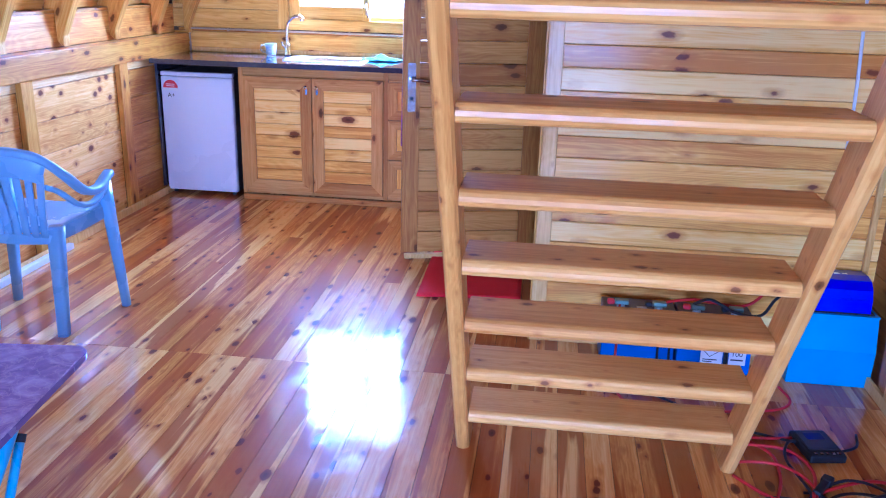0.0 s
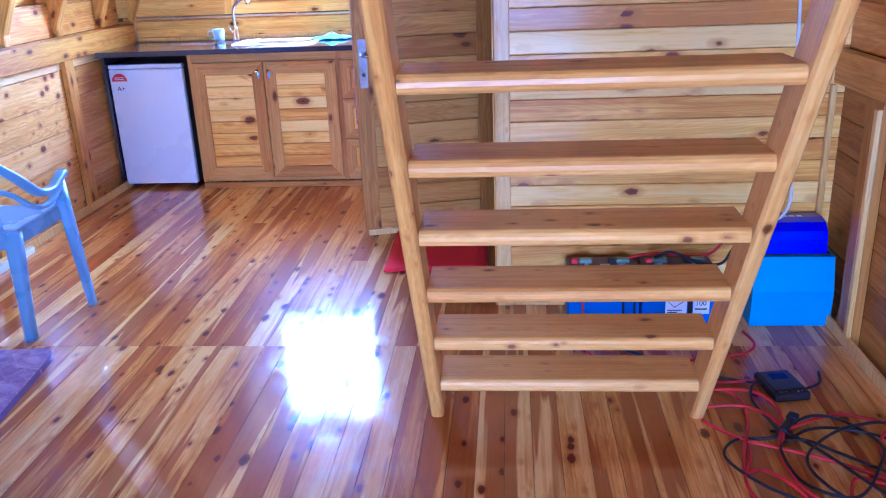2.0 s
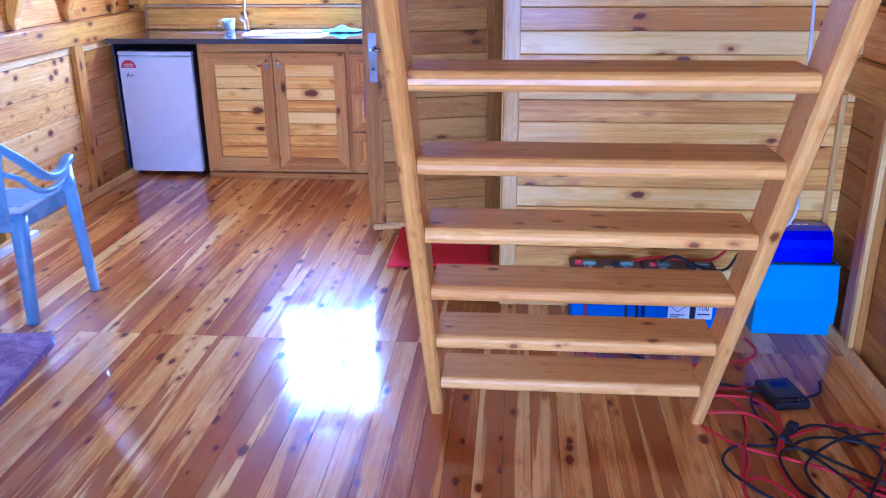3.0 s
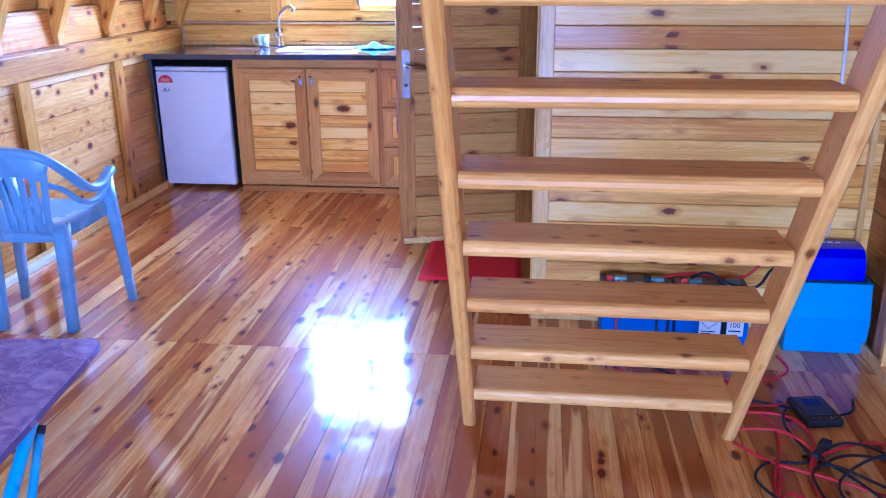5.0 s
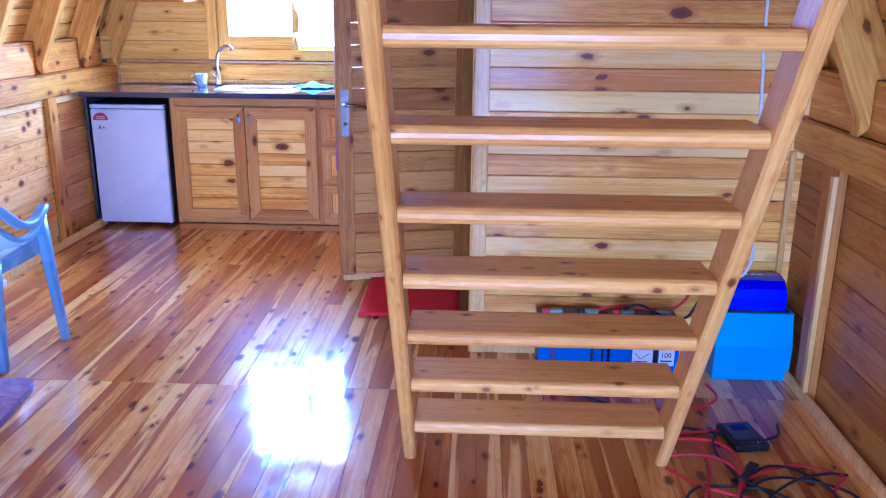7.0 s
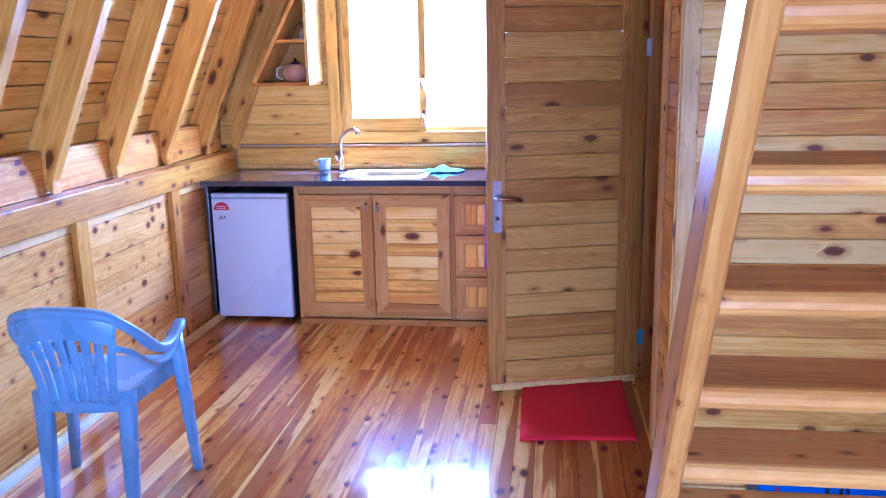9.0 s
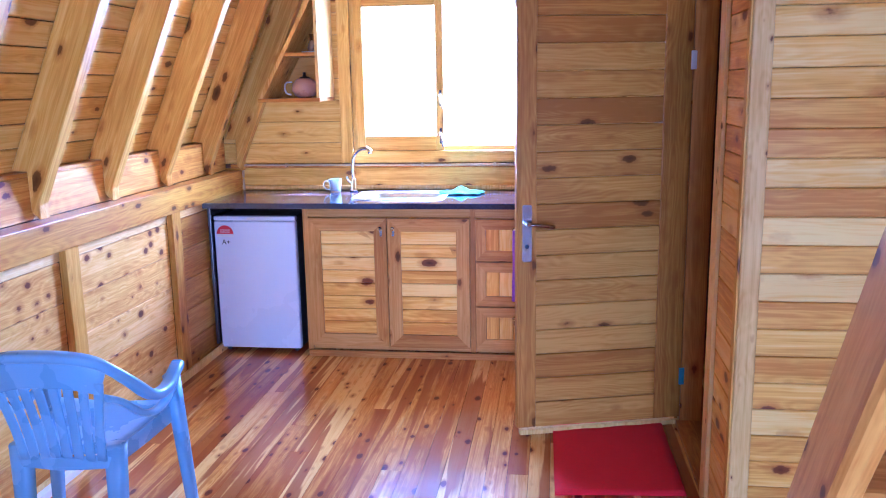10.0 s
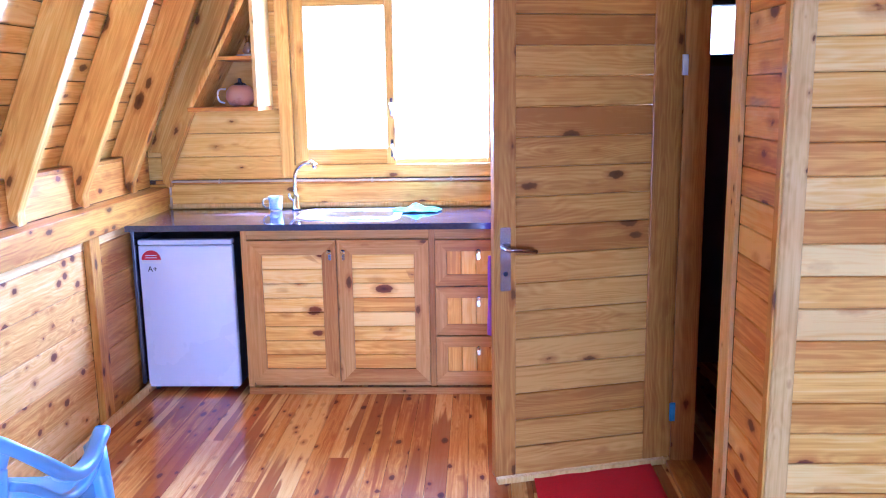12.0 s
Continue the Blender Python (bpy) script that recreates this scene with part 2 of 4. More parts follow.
def laminate():
    m, n, l, b = material("violet_marble_laminate")
    tc, a, c = n.new("ShaderNodeTexCoord"), n.new("ShaderNodeTexNoise"), n.new("ShaderNodeTexVoronoi")
    l.new(tc.outputs["Object"], a.inputs["Vector"])
    a.inputs["Scale"].default_value, a.inputs["Detail"].default_value, a.inputs["Distortion"].default_value = 14.0, 6.0, 1.2
    mixv = n.new("ShaderNodeVectorMath")
    mixv.operation = "MULTIPLY_ADD"
    l.new(a.outputs["Color"], mixv.inputs[0])
    mixv.inputs[1].default_value = (0.12, 0.12, 0.12)
    l.new(tc.outputs["Object"], mixv.inputs[2])
    l.new(mixv.outputs[0], c.inputs["Vector"])
    c.feature, c.inputs["Scale"].default_value = "DISTANCE_TO_EDGE", 20.0
    r1 = ramp(n, [(0.3, (0.15, 0.08, 0.25)), (0.5, (0.25, 0.15, 0.37)), (0.72, (0.50, 0.39, 0.60))])
    l.new(a.outputs[0], r1.inputs[0])
    r2 = ramp(n, [(0.0, (1, 1, 1)), (0.06, (0, 0, 0))])
    l.new(c.outputs["Distance"], r2.inputs[0])
    l.new(mix_color(n, l, value_math(n, l, "MULTIPLY", r2.outputs[0], 0.45), r1.outputs[0], (0.55, 0.45, 0.5)), b.inputs["Base Color"])
    b.inputs["Roughness"].default_value = 0.32
    return m


LAMINATE = laminate()


def glass_material():
    m, n, l, b = material("window_glass")
    b.inputs["Base Color"].default_value = (0.95, 0.98, 1.0, 1)
    b.inputs["Roughness"].default_value, b.inputs["Transmission Weight"].default_value, b.inputs["IOR"].default_value = 0.0, 1.0, 1.45
    return m


GLASS = glass_material()


def cup_material():
    m, n, l, b = material("blue_tinted_glass")
    b.inputs["Base Color"].default_value = (0.75, 0.88, 0.97, 1)
    b.inputs["Roughness"].default_value, b.inputs["Transmission Weight"].default_value = 0.03, 0.8
    return m


CUPGLASS = cup_material()


def bright_outside():
    m, n, l, b = material("bright_outdoor_haze")
    e = n.new("ShaderNodeEmission")
    tc, nz = n.new("ShaderNodeTexCoord"), n.new("ShaderNodeTexNoise")
    l.new(tc.outputs["Object"], nz.inputs["Vector"])
    nz.inputs["Scale"].default_value, nz.inputs["Detail"].default_value = 0.12, 4.0
    r = ramp(n, [(0.35, (0.80, 0.90, 0.86)), (0.65, (0.90, 0.95, 1.0))])
    l.new(nz.outputs[0], r.inputs[0])
    l.new(r.outputs[0], e.inputs["Color"])
    e.inputs["Strength"].default_value = 1.6
    l.new(e.outputs[0], n["Material Output"].inputs["Surface"])
    return m


HAZE = bright_outside()

# ---- mesh helpers ----


def finish(name, bm, mat, smooth=False):
    bmesh.ops.recalc_face_normals(bm, faces=bm.faces)
    me = bpy.data.meshes.new(name)
    bm.to_mesh(me)
    bm.free()
    me.materials.append(mat)
    if smooth:
        for p in me.polygons:
            p.use_smooth = True
    return me


def thing(name, label="", category="", group="", kind="", at=None):
    ob = new(name)
    if at is not None:
        ob.matrix_world = at
    return tagged(ob, label, category, group, kind)


def part(name, bm, mat, parent=None, label="", smooth=False):
    ob = new(name, finish(name, bm, mat, smooth))
    if parent is not None:
        ob.parent = parent
    return tagged(ob, label)


def solid(name, bm, mat, label, category, group="", kind="", smooth=False):
    return tagged(new(name, finish(name, bm, mat, smooth)), label, category, group, kind)


def box(x0, x1, y0, y1, z0, z1, bevel=0.0, bm=None):
    own = bm is None
    bm = bm or bmesh.new()
    r = bmesh.ops.create_cube(bm, size=1.0, matrix=Matrix.Translation(((x0 + x1) / 2, (y0 + y1) / 2, (z0 + z1) / 2)) @ Matrix.Diagonal((abs(x1 - x0), abs(y1 - y0), abs(z1 - z0), 1)))
    if bevel:
        edges = {e for v in r["verts"] for e in v.link_edges}
        bmesh.ops.bevel(bm, geom=list(edges), offset=bevel, segments=2, affect="EDGES", profile=0.5)
    return bm


def prism(outline, axis, a0, a1, bm=None):
    """The outline, in the two other axes in order, drawn out along axis from a0 to a1."""
    bm = bm or bmesh.new()
    k = "xyz".index(axis)

    def put(a, p):
        q = list(p)
        q.insert(k, a)
        return bm.verts.new(q)

    lo, hi = [put(a0, p) for p in outline], [put(a1, p) for p in outline]
    bm.faces.new(lo)
    bm.faces.new(hi[::-1])
    for i in range(len(lo)):
        j = (i + 1) % len(lo)
        bm.faces.new((lo[i], hi[i], hi[j], lo[j]))
    return bm


def circle(r, n=12):
    return [(r * math.cos(2 * math.pi * i / n), r * math.sin(2 * math.pi * i / n)) for i in range(n)]


def rounded(w, h, r, n=3):
    pts = []
    for cx, cy, a in ((w / 2 - r, h / 2 - r, 0), (-w / 2 + r, h / 2 - r, 90), (-w / 2 + r, -h / 2 + r, 180), (w / 2 - r, -h / 2 + r, 270)):
        for i in range(n + 1):
            t = radians(a + 90 * i / n)
            pts.append((cx + r * math.cos(t), cy + r * math.sin(t)))
    return pts


def smooth_path(points, per=6):
    """A Catmull-Rom path through the points."""
    p = [Vector(q) for q in points]
    p = [p[0] * 2 - p[1]] + p + [p[-1] * 2 - p[-2]]
    out = []
    for i in range(1, len(p) - 2):
        a, b, c, d = p[i - 1:i + 3]
        for s in range(per):
            t = s / per
            out.append(0.5 * ((2 * b) + (c - a) * t + (2 * a - 5 * b + 4 * c - d) * t * t + (3 * b - a - 3 * c + d) * t ** 3))
    out.append(p[-2])
    return out


def sweep(path, section, up=(0, 0, 1), scales=None, bm=None):
    """The section drawn along the path; its second axis keeps towards up."""
    bm = bm or bmesh.new()
    path = [Vector(q) for q in path]
    rings = []
    for i, q in enumerate(path):
        d = (path[min(i + 1, len(path) - 1)] - path[max(i - 1, 0)]).normalized()
        side = d.cross(Vector(up))
        if side.length < 1e-4:
            side = d.cross(Vector((0.3, 1, 0)))
        side.normalize()
        top = side.cross(d)
        s = scales[i] if scales else 1.0
        rings.append([bm.verts.new(q + side * a * s + top * b * s) for a, b in section])
    m = len(section)
    for r0, r1 in zip(rings, rings[1:]):
        for i in range(m):
            bm.faces.new((r0[i], r1[i], r1[(i + 1) % m], r0[(i + 1) % m]))
    bm.faces.new(rings[0])
    bm.faces.new(rings[-1][::-1])
    return bm


def tube(points, r, per=6, sides=10, bm=None):
    return sweep(smooth_path(points, per), circle(r, sides), bm=bm)


def lathe(profile, at=(0, 0, 0), n=24, bm=None):
    """A turned shape from (radius, height) pairs."""
    bm = bm or bmesh.new()
    o = Vector(at)
    rings = [[bm.verts.new(o + Vector((r * math.cos(2 * math.pi * i / n), r * math.sin(2 * math.pi * i / n), z))) for i in range(n)] for r, z in profile]
    for a, b in zip(rings, rings[1:]):
        for i in range(n):
            bm.faces.new((a[i], a[(i + 1) % n], b[(i + 1) % n], b[i]))
    bm.faces.new(rings[0][::-1])
    bm.faces.new(rings[-1])
    return bm


def plank(axis, a0, a1, face, out, w0, w1, thick=0.018, groove=0.004):
    """One lining board along axis: its face lies at `face` on the axis out[1:], looking to out[0]; it spans w0 to w1 across."""
    sgn = 1 if out[0] == "+" else -1
    back, lip = face - sgn * thick, face - sgn * groove
    c = groove
    pts = [(back, w0 + 0.0008), (lip, w0 + 0.0008), (face, w0 + c), (face, w1 - c), (lip, w1 - 0.0008), (back, w1 - 0.0008)]
    rest = [k for k in "xyz" if k != axis]
    if rest[0] != out[1]:
        pts = [(b, a) for a, b in pts]
    return prism(pts, axis, a0, a1)


def lining(wall, axis, spans, face, out, w0, w1, width, mat, seed=0):
    """Boards over a strip of wall from w0 to w1, each span a row of boards of its own."""
    rng = random.Random(seed)
    count = max(1, round((w1 - w0) / width))
    step = (w1 - w0) / count
    for a0, a1 in spans:
        for i in range(count):
            part("board", plank(axis, a0, a1, face + rng.uniform(-0.0008, 0.0008), out, w0 + i * step, w0 + (i + 1) * step), mat, wall)


# ---- the plan ----
XL, XR, YB, YS = -0.10, 3.96, 0.48, -7.0
XLW = -0.035                  # the lower west wall, under the rail
XP, YP = 2.62, -2.03          # the bathroom's two walls
SLOPE = 0.44                  # the roof's run for each metre of rise
XC = (XL + XR) / 2


def roof_x(z, inset=0.0):
    """The western roof lining's x at height z."""
    return -0.178 + (z - 1.25) * SLOPE + inset


RIDGE = 1.25 + (XC + 0.178) / SLOPE

# ground and backdrop
gb = bmesh.new()
bmesh.ops.create_grid(gb, x_segments=2, y_segments=2, size=900, matrix=Matrix.Translation((0, 0, -0.45)))
solid("ground", gb, GROUND, "dry grassy ground outside the cabin", "ground", kind="structure")
hb = bmesh.new()
prev = None
for i in range(33):
    a = 2 * math.pi * i / 32
    pair = [hb.verts.new((70 * math.cos(a), 70 * math.sin(a), z)) for z in (-0.4, 26.0)]
    if prev:
        hb.faces.new((prev[0], pair[0], pair[1], prev[1]))
    prev = pair
solid("backdrop", hb, HAZE, "overexposed bright hazy distance outside the windows", "backdrop", kind="structure")

# ---- walls ----
wall_west = solid("wall_west", box(XL - 0.16, XL - 0.02, YS - 0.1, YB + 0.12, -0.1, 1.24), GAP, "low side wall lined with knotty pine boards", "wall", kind="structure")
wall_east = solid("wall_east", box(XR + 0.02, XR + 0.16, YS - 0.1, YB + 0.12, -0.1, 1.24), GAP, "low side wall lined with knotty pine boards", "wall", kind="structure")


def gable(name, y0, y1, holes, label):
    """An end wall under the roof, with square holes through it."""
    bm = bmesh.new()
    xs = sorted({XL - 0.16, XR + 0.16, *[h[0] for h in holes], *[h[1] for h in holes]})
    zs = sorted({-0.1, 2.5, *[h[2] for h in holes], *[h[3] for h in holes]})
    for x0, x1 in zip(xs, xs[1:]):
        for z0, z1 in zip(zs, zs[1:]):
            if any(h[0] <= x0 and x1 <= h[1] and h[2] <= z0 and z1 <= h[3] for h in holes):
                continue
            box(x0, x1, y0, y1, z0, z1, bm=bm)
    prism([(XL - 0.16, 2.5), (XR + 0.16, 2.5), (XC, RIDGE + 0.2)], "y", y0, y1, bm=bm)
    return solid(name, bm, GAP, label, "wall", kind="structure")


WX0, WX1, WZ0, WZ1 = 0.775, 1.87, 1.185, 2.125
BX0, BX1, BZ0, BZ1 = 2.95, 3.32, 1.745, 2.045
wall_north = gable("wall_north", YB + 0.02, YB + 0.13, [(WX0, WX1, WZ0, WZ1), (BX0, BX1, BZ0, BZ1)], "gable wall lined with golden knotty pine boards")
wall_south = gable("wall_south", YS - 0.13, YS - 0.02, [(1.8, 3.4, 0.06, 2.06)], "gable wall of pine with a wide glazed opening")

roof = {}
for side, name in ((1, "roof_west"), (-1, "roof_east")):
    def mx(x):
        return x if side == 1 else 2 * XC - x
    pts = [(mx(roof_x(1.15) - 0.02), 1.15), (mx(roof_x(1.15) - 0.16), 1.15), (mx(XC - 0.14), RIDGE + 0.02), (mx(XC), RIDGE + 0.02), (mx(XC - 0.02), RIDGE - 0.05)]
    roof[side] = solid(name, prism(pts, "y", YS - 0.5, YB + 0.5), GAP, "steep A-frame roof lined with pine boards", "roof", kind="structure")

floor = solid("floor", box(XL - 0.1, XR + 0.1, YS - 0.05, YB + 0.1, -0.14, -0.021), GAP, "glossy varnished floor of mixed light and reddish pine planks", "floor", kind="structure")
loft = solid("ceiling", box(XL - 0.1 + 0.55, XR + 0.1 - 0.55, YS, -5.0, 2.42, 2.52), PINE["x"], "pine underside of the sleeping loft", "ceiling", kind="structure")

# bathroom walls
wall_bath_south = solid("wall_bath_south", box(XP - 0.005, XR, YP + 0.018, YP + 0.09, 0, 2.6), GAP, "partition wall of pale and amber knotty pine boards", "wall", kind="structure")
DOOR_Y0, DOOR_Y1 = -1.60, -0.875
wbw = box(XP, XP + 0.08, YP + 0.09, DOOR_Y0, 0, 2.6)
box(XP, XP + 0.08, DOOR_Y1, YB + 0.02, 0, 2.6, bm=wbw)
box(XP, XP + 0.08, DOOR_Y0, DOOR_Y1, 1.97, 2.6, bm=wbw)
wall_bath_west = solid("wall_bath_west", wbw, GAP, "partition wall of pine boards with the bathroom doorway", "wall", kind="structure")
solid("ceiling_bath", box(XP, XR, YP + 0.09, YB + 0.02, 2.6, 2.64), PINE["x"], "plain pine bathroom ceiling", "ceiling", kind="structure")

# ---- window ----


def frame_bars(parent, name, x0, x1, z0, z1, y0, y1, w, mats=PINE, bottom=None):
    bot = bottom if bottom is not None else w
    part(name, box(x0, x0 + w, y0, y1, z0, z1, 0.004), mats["z"], parent)
    part(name, box(x1 - w, x1, y0, y1, z0, z1, 0.004), mats["z"], parent)
    part(name, box(x0 + w, x1 - w, y0 + 0.001, y1 - 0.001, z0, z0 + bot, 0.004), mats["x"], parent)
    part(name, box(x0 + w, x1 - w, y0 + 0.001, y1 - 0.001, z1 - w, z1, 0.004), mats["x"], parent)


window = thing("window_1", "two-leaf pine kitchen window, one leaf swung open", "window", kind="structure")
frame_bars(window, "casing", WX0 - 0.095, WX1 + 0.095, WZ0 - 0.075, WZ1 + 0.095, YB - 0.02, YB + 0.012, 0.075, GOLD)
frame_bars(window, "window_frame", WX0 - 0.021, WX1 + 0.021, WZ0 - 0.001, WZ1 + 0.021, YB + 0.0135, YB + 0.125, 0.03, GOLD)
sx0, sx1 = WX0 + 0.008, 1.338
sash = part("sash", box(sx0, sx0 + 0.055, YB - 0.013, YB + 0.03, WZ0 + 0.002, WZ1 - 0.0088, 0.004), GOLD["z"], window)
box_m = box(sx1 - 0.05, sx1, YB - 0.013, YB + 0.03, WZ0 + 0.002, WZ1 - 0.0088, 0.004)
part("sash_stile", box_m, GOLD["z"], window)
part("sash_rail", box(sx0 + 0.055, sx1 - 0.05, YB - 0.012, YB + 0.029, WZ0 + 0.002, WZ0 + 0.092, 0.004), GOLD["x"], window)
part("sash_rail", box(sx0 + 0.055, sx1 - 0.05, YB - 0.012, YB + 0.029, WZ1 - 0.067, WZ1 - 0.0088, 0.004), GOLD["x"], window)
pane = part("pane", box(sx0 + 0.05, sx1 - 0.045, YB + 0.008, YB + 0.012, WZ0 + 0.087, WZ1 - 0.062), GLASS, window, "clear window pane")
pane.visible_shadow = False
for z in (WZ0 + 0.07, WZ0 + 0.30):
    h = prism([(a * 0.5, b) for a, b in rounded(0.03, 0.10, 0.008)], "y", YB - 0.022, YB - 0.0135)
    bmesh.ops.translate(h, verts=h.verts, vec=(sx1 - 0.02, 0, z + 0.02))
    lev = part("window_latch", h, CHROME, window, "chrome window latch")
    part("latch_lever", tube([(sx1 - 0.02, YB - 0.022, z + 0.04), (sx1 - 0.02, YB - 0.042, z + 0.03), (sx1 - 0.008, YB - 0.044, z - 0.01), (sx1 - 0.004, YB - 0.040, z - 0.045)], 0.008), CHROME, lev)
# the open leaf, swung outwards on its outer side
leaf_m = pose(WX1 - 0.012, YB + 0.128, 0, 0, 0, -100)
leaf = thing("window_leaf", "pine window leaf swung open outside", "window leaf", at=leaf_m)
for a0, a1, z0, z1, ax in ((-0.52, -0.47, 1.225, 2.10, "z"), (-0.05, 0.0, 1.225, 2.10, "z"), (-0.47, -0.05, 1.225, 1.28, "x"), (-0.47, -0.05, 2.045, 2.10, "x")):
    part("leaf_rail", box(a0, a1, 0.0, 0.042, z0, z1, 0.003), PINE[ax], leaf)
lp = part("pane", box(-0.475, -0.045, 0.018, 0.022, 1.275, 2.05), GLASS, leaf, "clear window pane")
lp.visible_shadow = False

bath_window = thing("window_2", "small bathroom window with a dark frame", "window", kind="structure")
frame_bars(bath_window, "window_frame", BX0, BX1, BZ0, BZ1, YB + 0.0, YB + 0.125, 0.02, {"x": BATHDARK, "z": BATHDARK})
bp = part("pane", box(BX0 + 0.02, BX1 - 0.02, YB + 0.06, YB + 0.064, BZ0 + 0.02, BZ1 - 0.02), GLASS, bath_window)
bp.visible_shadow = False

front = thing("window_3", "wide glazed front of the cabin with pine mullions", "window", kind="structure")
frame_bars(front, "window_frame", 1.8, 3.4, 0.06, 2.06, YS - 0.13, YS - 0.02, 0.07)
for x in (2.35, 2.87):
    part("mullion", box(x - 0.035, x + 0.035, YS - 0.12, YS - 0.03, 0.13, 1.99, 0.004), PINE["z"], front)

# ---- timber of the side walls ----


def side_wall(wall, face, out, mirror, seed):
    """Rail, posts, panels and skirting on a low side wall. out is the way that its face looks."""
    s = 1 if out == "+x" else -1
    tagname = "west" if s == 1 else "east"
    knee = face
    if s == 1:
        face = XLW
        solid("wall_west_lower", box(XL - 0.019, XLW - 0.019, YS, YB + 0.01, 0.0, 0.93), GAP, "core of the low side wall", "wall", kind="structure")
    rail = solid("trim_rail_" + tagname, box(knee, face + s * 0.045, YS, YB, 0.935, 1.065, 0.004), STAIN["y"], "long horizontal pine rail on the side wall", "trim", kind="structure")
    posts = [-0.48 - 0.985 * k for k in range(7)] if s == 1 else [-2.40 - 1.05 * k for k in range(5)]
    half = 0.05 if s == 1 else 0.07
    for y in posts:
        solid("trim_post_" + tagname, box(face + s * 0.0005, face + s * 0.035, y - half, y + half, 0.0, 0.935, 0.004), (STAIN if s == 1 else AMBER_SHADE)["z"], "upright pine post in the panelled side wall", "trim", kind="structure")
        if s == -1:
            solid("trim_batten_" + tagname, box(face - 0.055, face - 0.0355, y - 0.075, y - 0.045, 0.05, 0.91, 0.004), TRIM, "pale pine batten on a wall post", "trim", kind="structure")
    edges = [YB] + posts + [YS]
    for a, b in zip(edges, edges[1:]):
        hi, lo = (a - half if a in posts else a), (b + half if b in posts else b)
        if hi - lo < 0.05:
            continue
        lining(wall, "y", [(lo, hi)], face, out, 0.0, 0.88 if s == 1 else 0.935, 0.176 if s == 1 else 0.125, AMBER_SHADE["y"] if s == -1 else (STAIN["y"] if b > -0.5 else PEPPER), seed)
        if s == 1:
            part("strip", plank("y", lo, hi, face + 0.004, out, 0.882, 0.934, thick=0.02), TRIM_Y, wall, "narrow pale pine strip")
    lining(wall, "y", [(YS, YB)], knee, out, 1.065, 1.245, 0.18, WALL["y"], seed + 1)
    # ledge on top of the low wall
    solid("trim_ledge_" + tagname, box(knee - s * 0.12, knee, YS, YB, 1.246, 1.262), STAIN["y"], "narrow pine ledge under the rafters", "trim", kind="structure")
    solid("baseboard_" + tagname, box(face + s * 0.0355, face + s * 0.05, YS, YB if s == 1 else YP, 0.001, 0.05, 0.003), TRIM, "low pale pine skirting strip", "baseboard", kind="structure")


side_wall(wall_west, XL, "+x", False, 3)
side_wall(wall_east, XR, "-x", True, 11)
duct = solid("cable_duct", box(XLW + 0.052, XLW + 0.085, -6.0, -1.30, 0.001, 0.035, 0.004), DUCT, "white plastic cable duct along the floor", "cable duct")

# roof lining boards and rafters
for side in (1, -1):
    rise = 0.098
    z, k = 1.262, 0
    while z < RIDGE - 0.15:
        z1 = z + rise
        c = 0.006
        pts = [(roof_x(z) - 0.02, z + 0.001), (roof_x(z + c) - 0.004, z + 0.002), (roof_x(z + c), z + c), (roof_x(z1 - c), z1 - c), (roof_x(z1 - c) - 0.004, z1 - 0.003), (roof_x(z1) - 0.02, z1 - 0.001)]
        if side == -1:
            pts = [(2 * XC - x, q) for x, q in pts]
        part("board", prism(pts, "y", YS, YB), GOLD["y"], roof[side])
        z, k = z1, k + 1


RLEAN = Matrix.Rotation(math.atan(SLOPE), 4, "Y")


def rafter_mesh():
    """A rafter with its foot cut plumb against the low wall and pointed at the bottom."""
    d = 0.172
    top = 4.9
    pts = [(XL + 0.003, 1.266), (XL + 0.003, 1.10), (XL + 0.042, 1.067), (roof_x(1.13) + d, 1.13), (roof_x(top) + d, top), (roof_x(top) + 0.004, top), (roof_x(1.268) + 0.004, 1.268)]
    bm = prism(pts, "y", -0.033, 0.033)
    bmesh.ops.recalc_face_normals(bm, faces=bm.faces)
    bmesh.ops.bevel(bm, geom=[e for e in bm.edges], offset=0.004, segments=1, affect="EDGES")
    bmesh.ops.transform(bm, matrix=RLEAN.inverted(), verts=bm.verts)
    return finish("rafter", bm, RAFTER)


raft_me = rafter_mesh()
for k in range(13):
    y = 0.165 - 0.567 * k
    r = tagged(new("rafter", raft_me), "square-edged golden pine rafter with a pointed foot", "rafter", "rafters of the roof")
    r.matrix_world = pose(0, y, 0) @ RLEAN
    r2 = tagged(new("rafter", raft_me), "square-edged golden pine rafter with a pointed foot", "rafter", "rafters of the roof")
    r2.matrix_world = pose(2 * XC, y + 0.12, 0, 0, 0, 180) @ RLEAN
r = tagged(new("rafter", raft_me), "pine rafter standing against the gable wall", "rafter", "rafters of the roof")
r.matrix_world = pose(0.10, YB - 0.04, 0) @ RLEAN

# ---- lining of the end wall and of the partition ----
for z0, z1, x0, x1 in ((0.93, 1.08, -0.1, 2.62), (1.105, 2.3, -0.1, WX0 - 0.095), (1.105, 2.3, WX1 + 0.095, 2.62), (2.23, 2.9, 0.1, 2.62)):
    hi = z1
    for i in range(max(1, round((z1 - z0) / 0.135))):
        n_b = max(1, round((z1 - z0) / 0.135))
        st = (z1 - z0) / n_b
        part("board", plank("x", x0, x1, YB, "-y", z0 + i * st, z0 + (i + 1) * st), GOLD["x"], wall_north)
solid("trim_sill", box(-0.06, 2.62, YB - 0.018, YB, 1.081, 1.104, 0.004), PINE["x"], "thin pine moulding under the window", "trim", kind="structure")
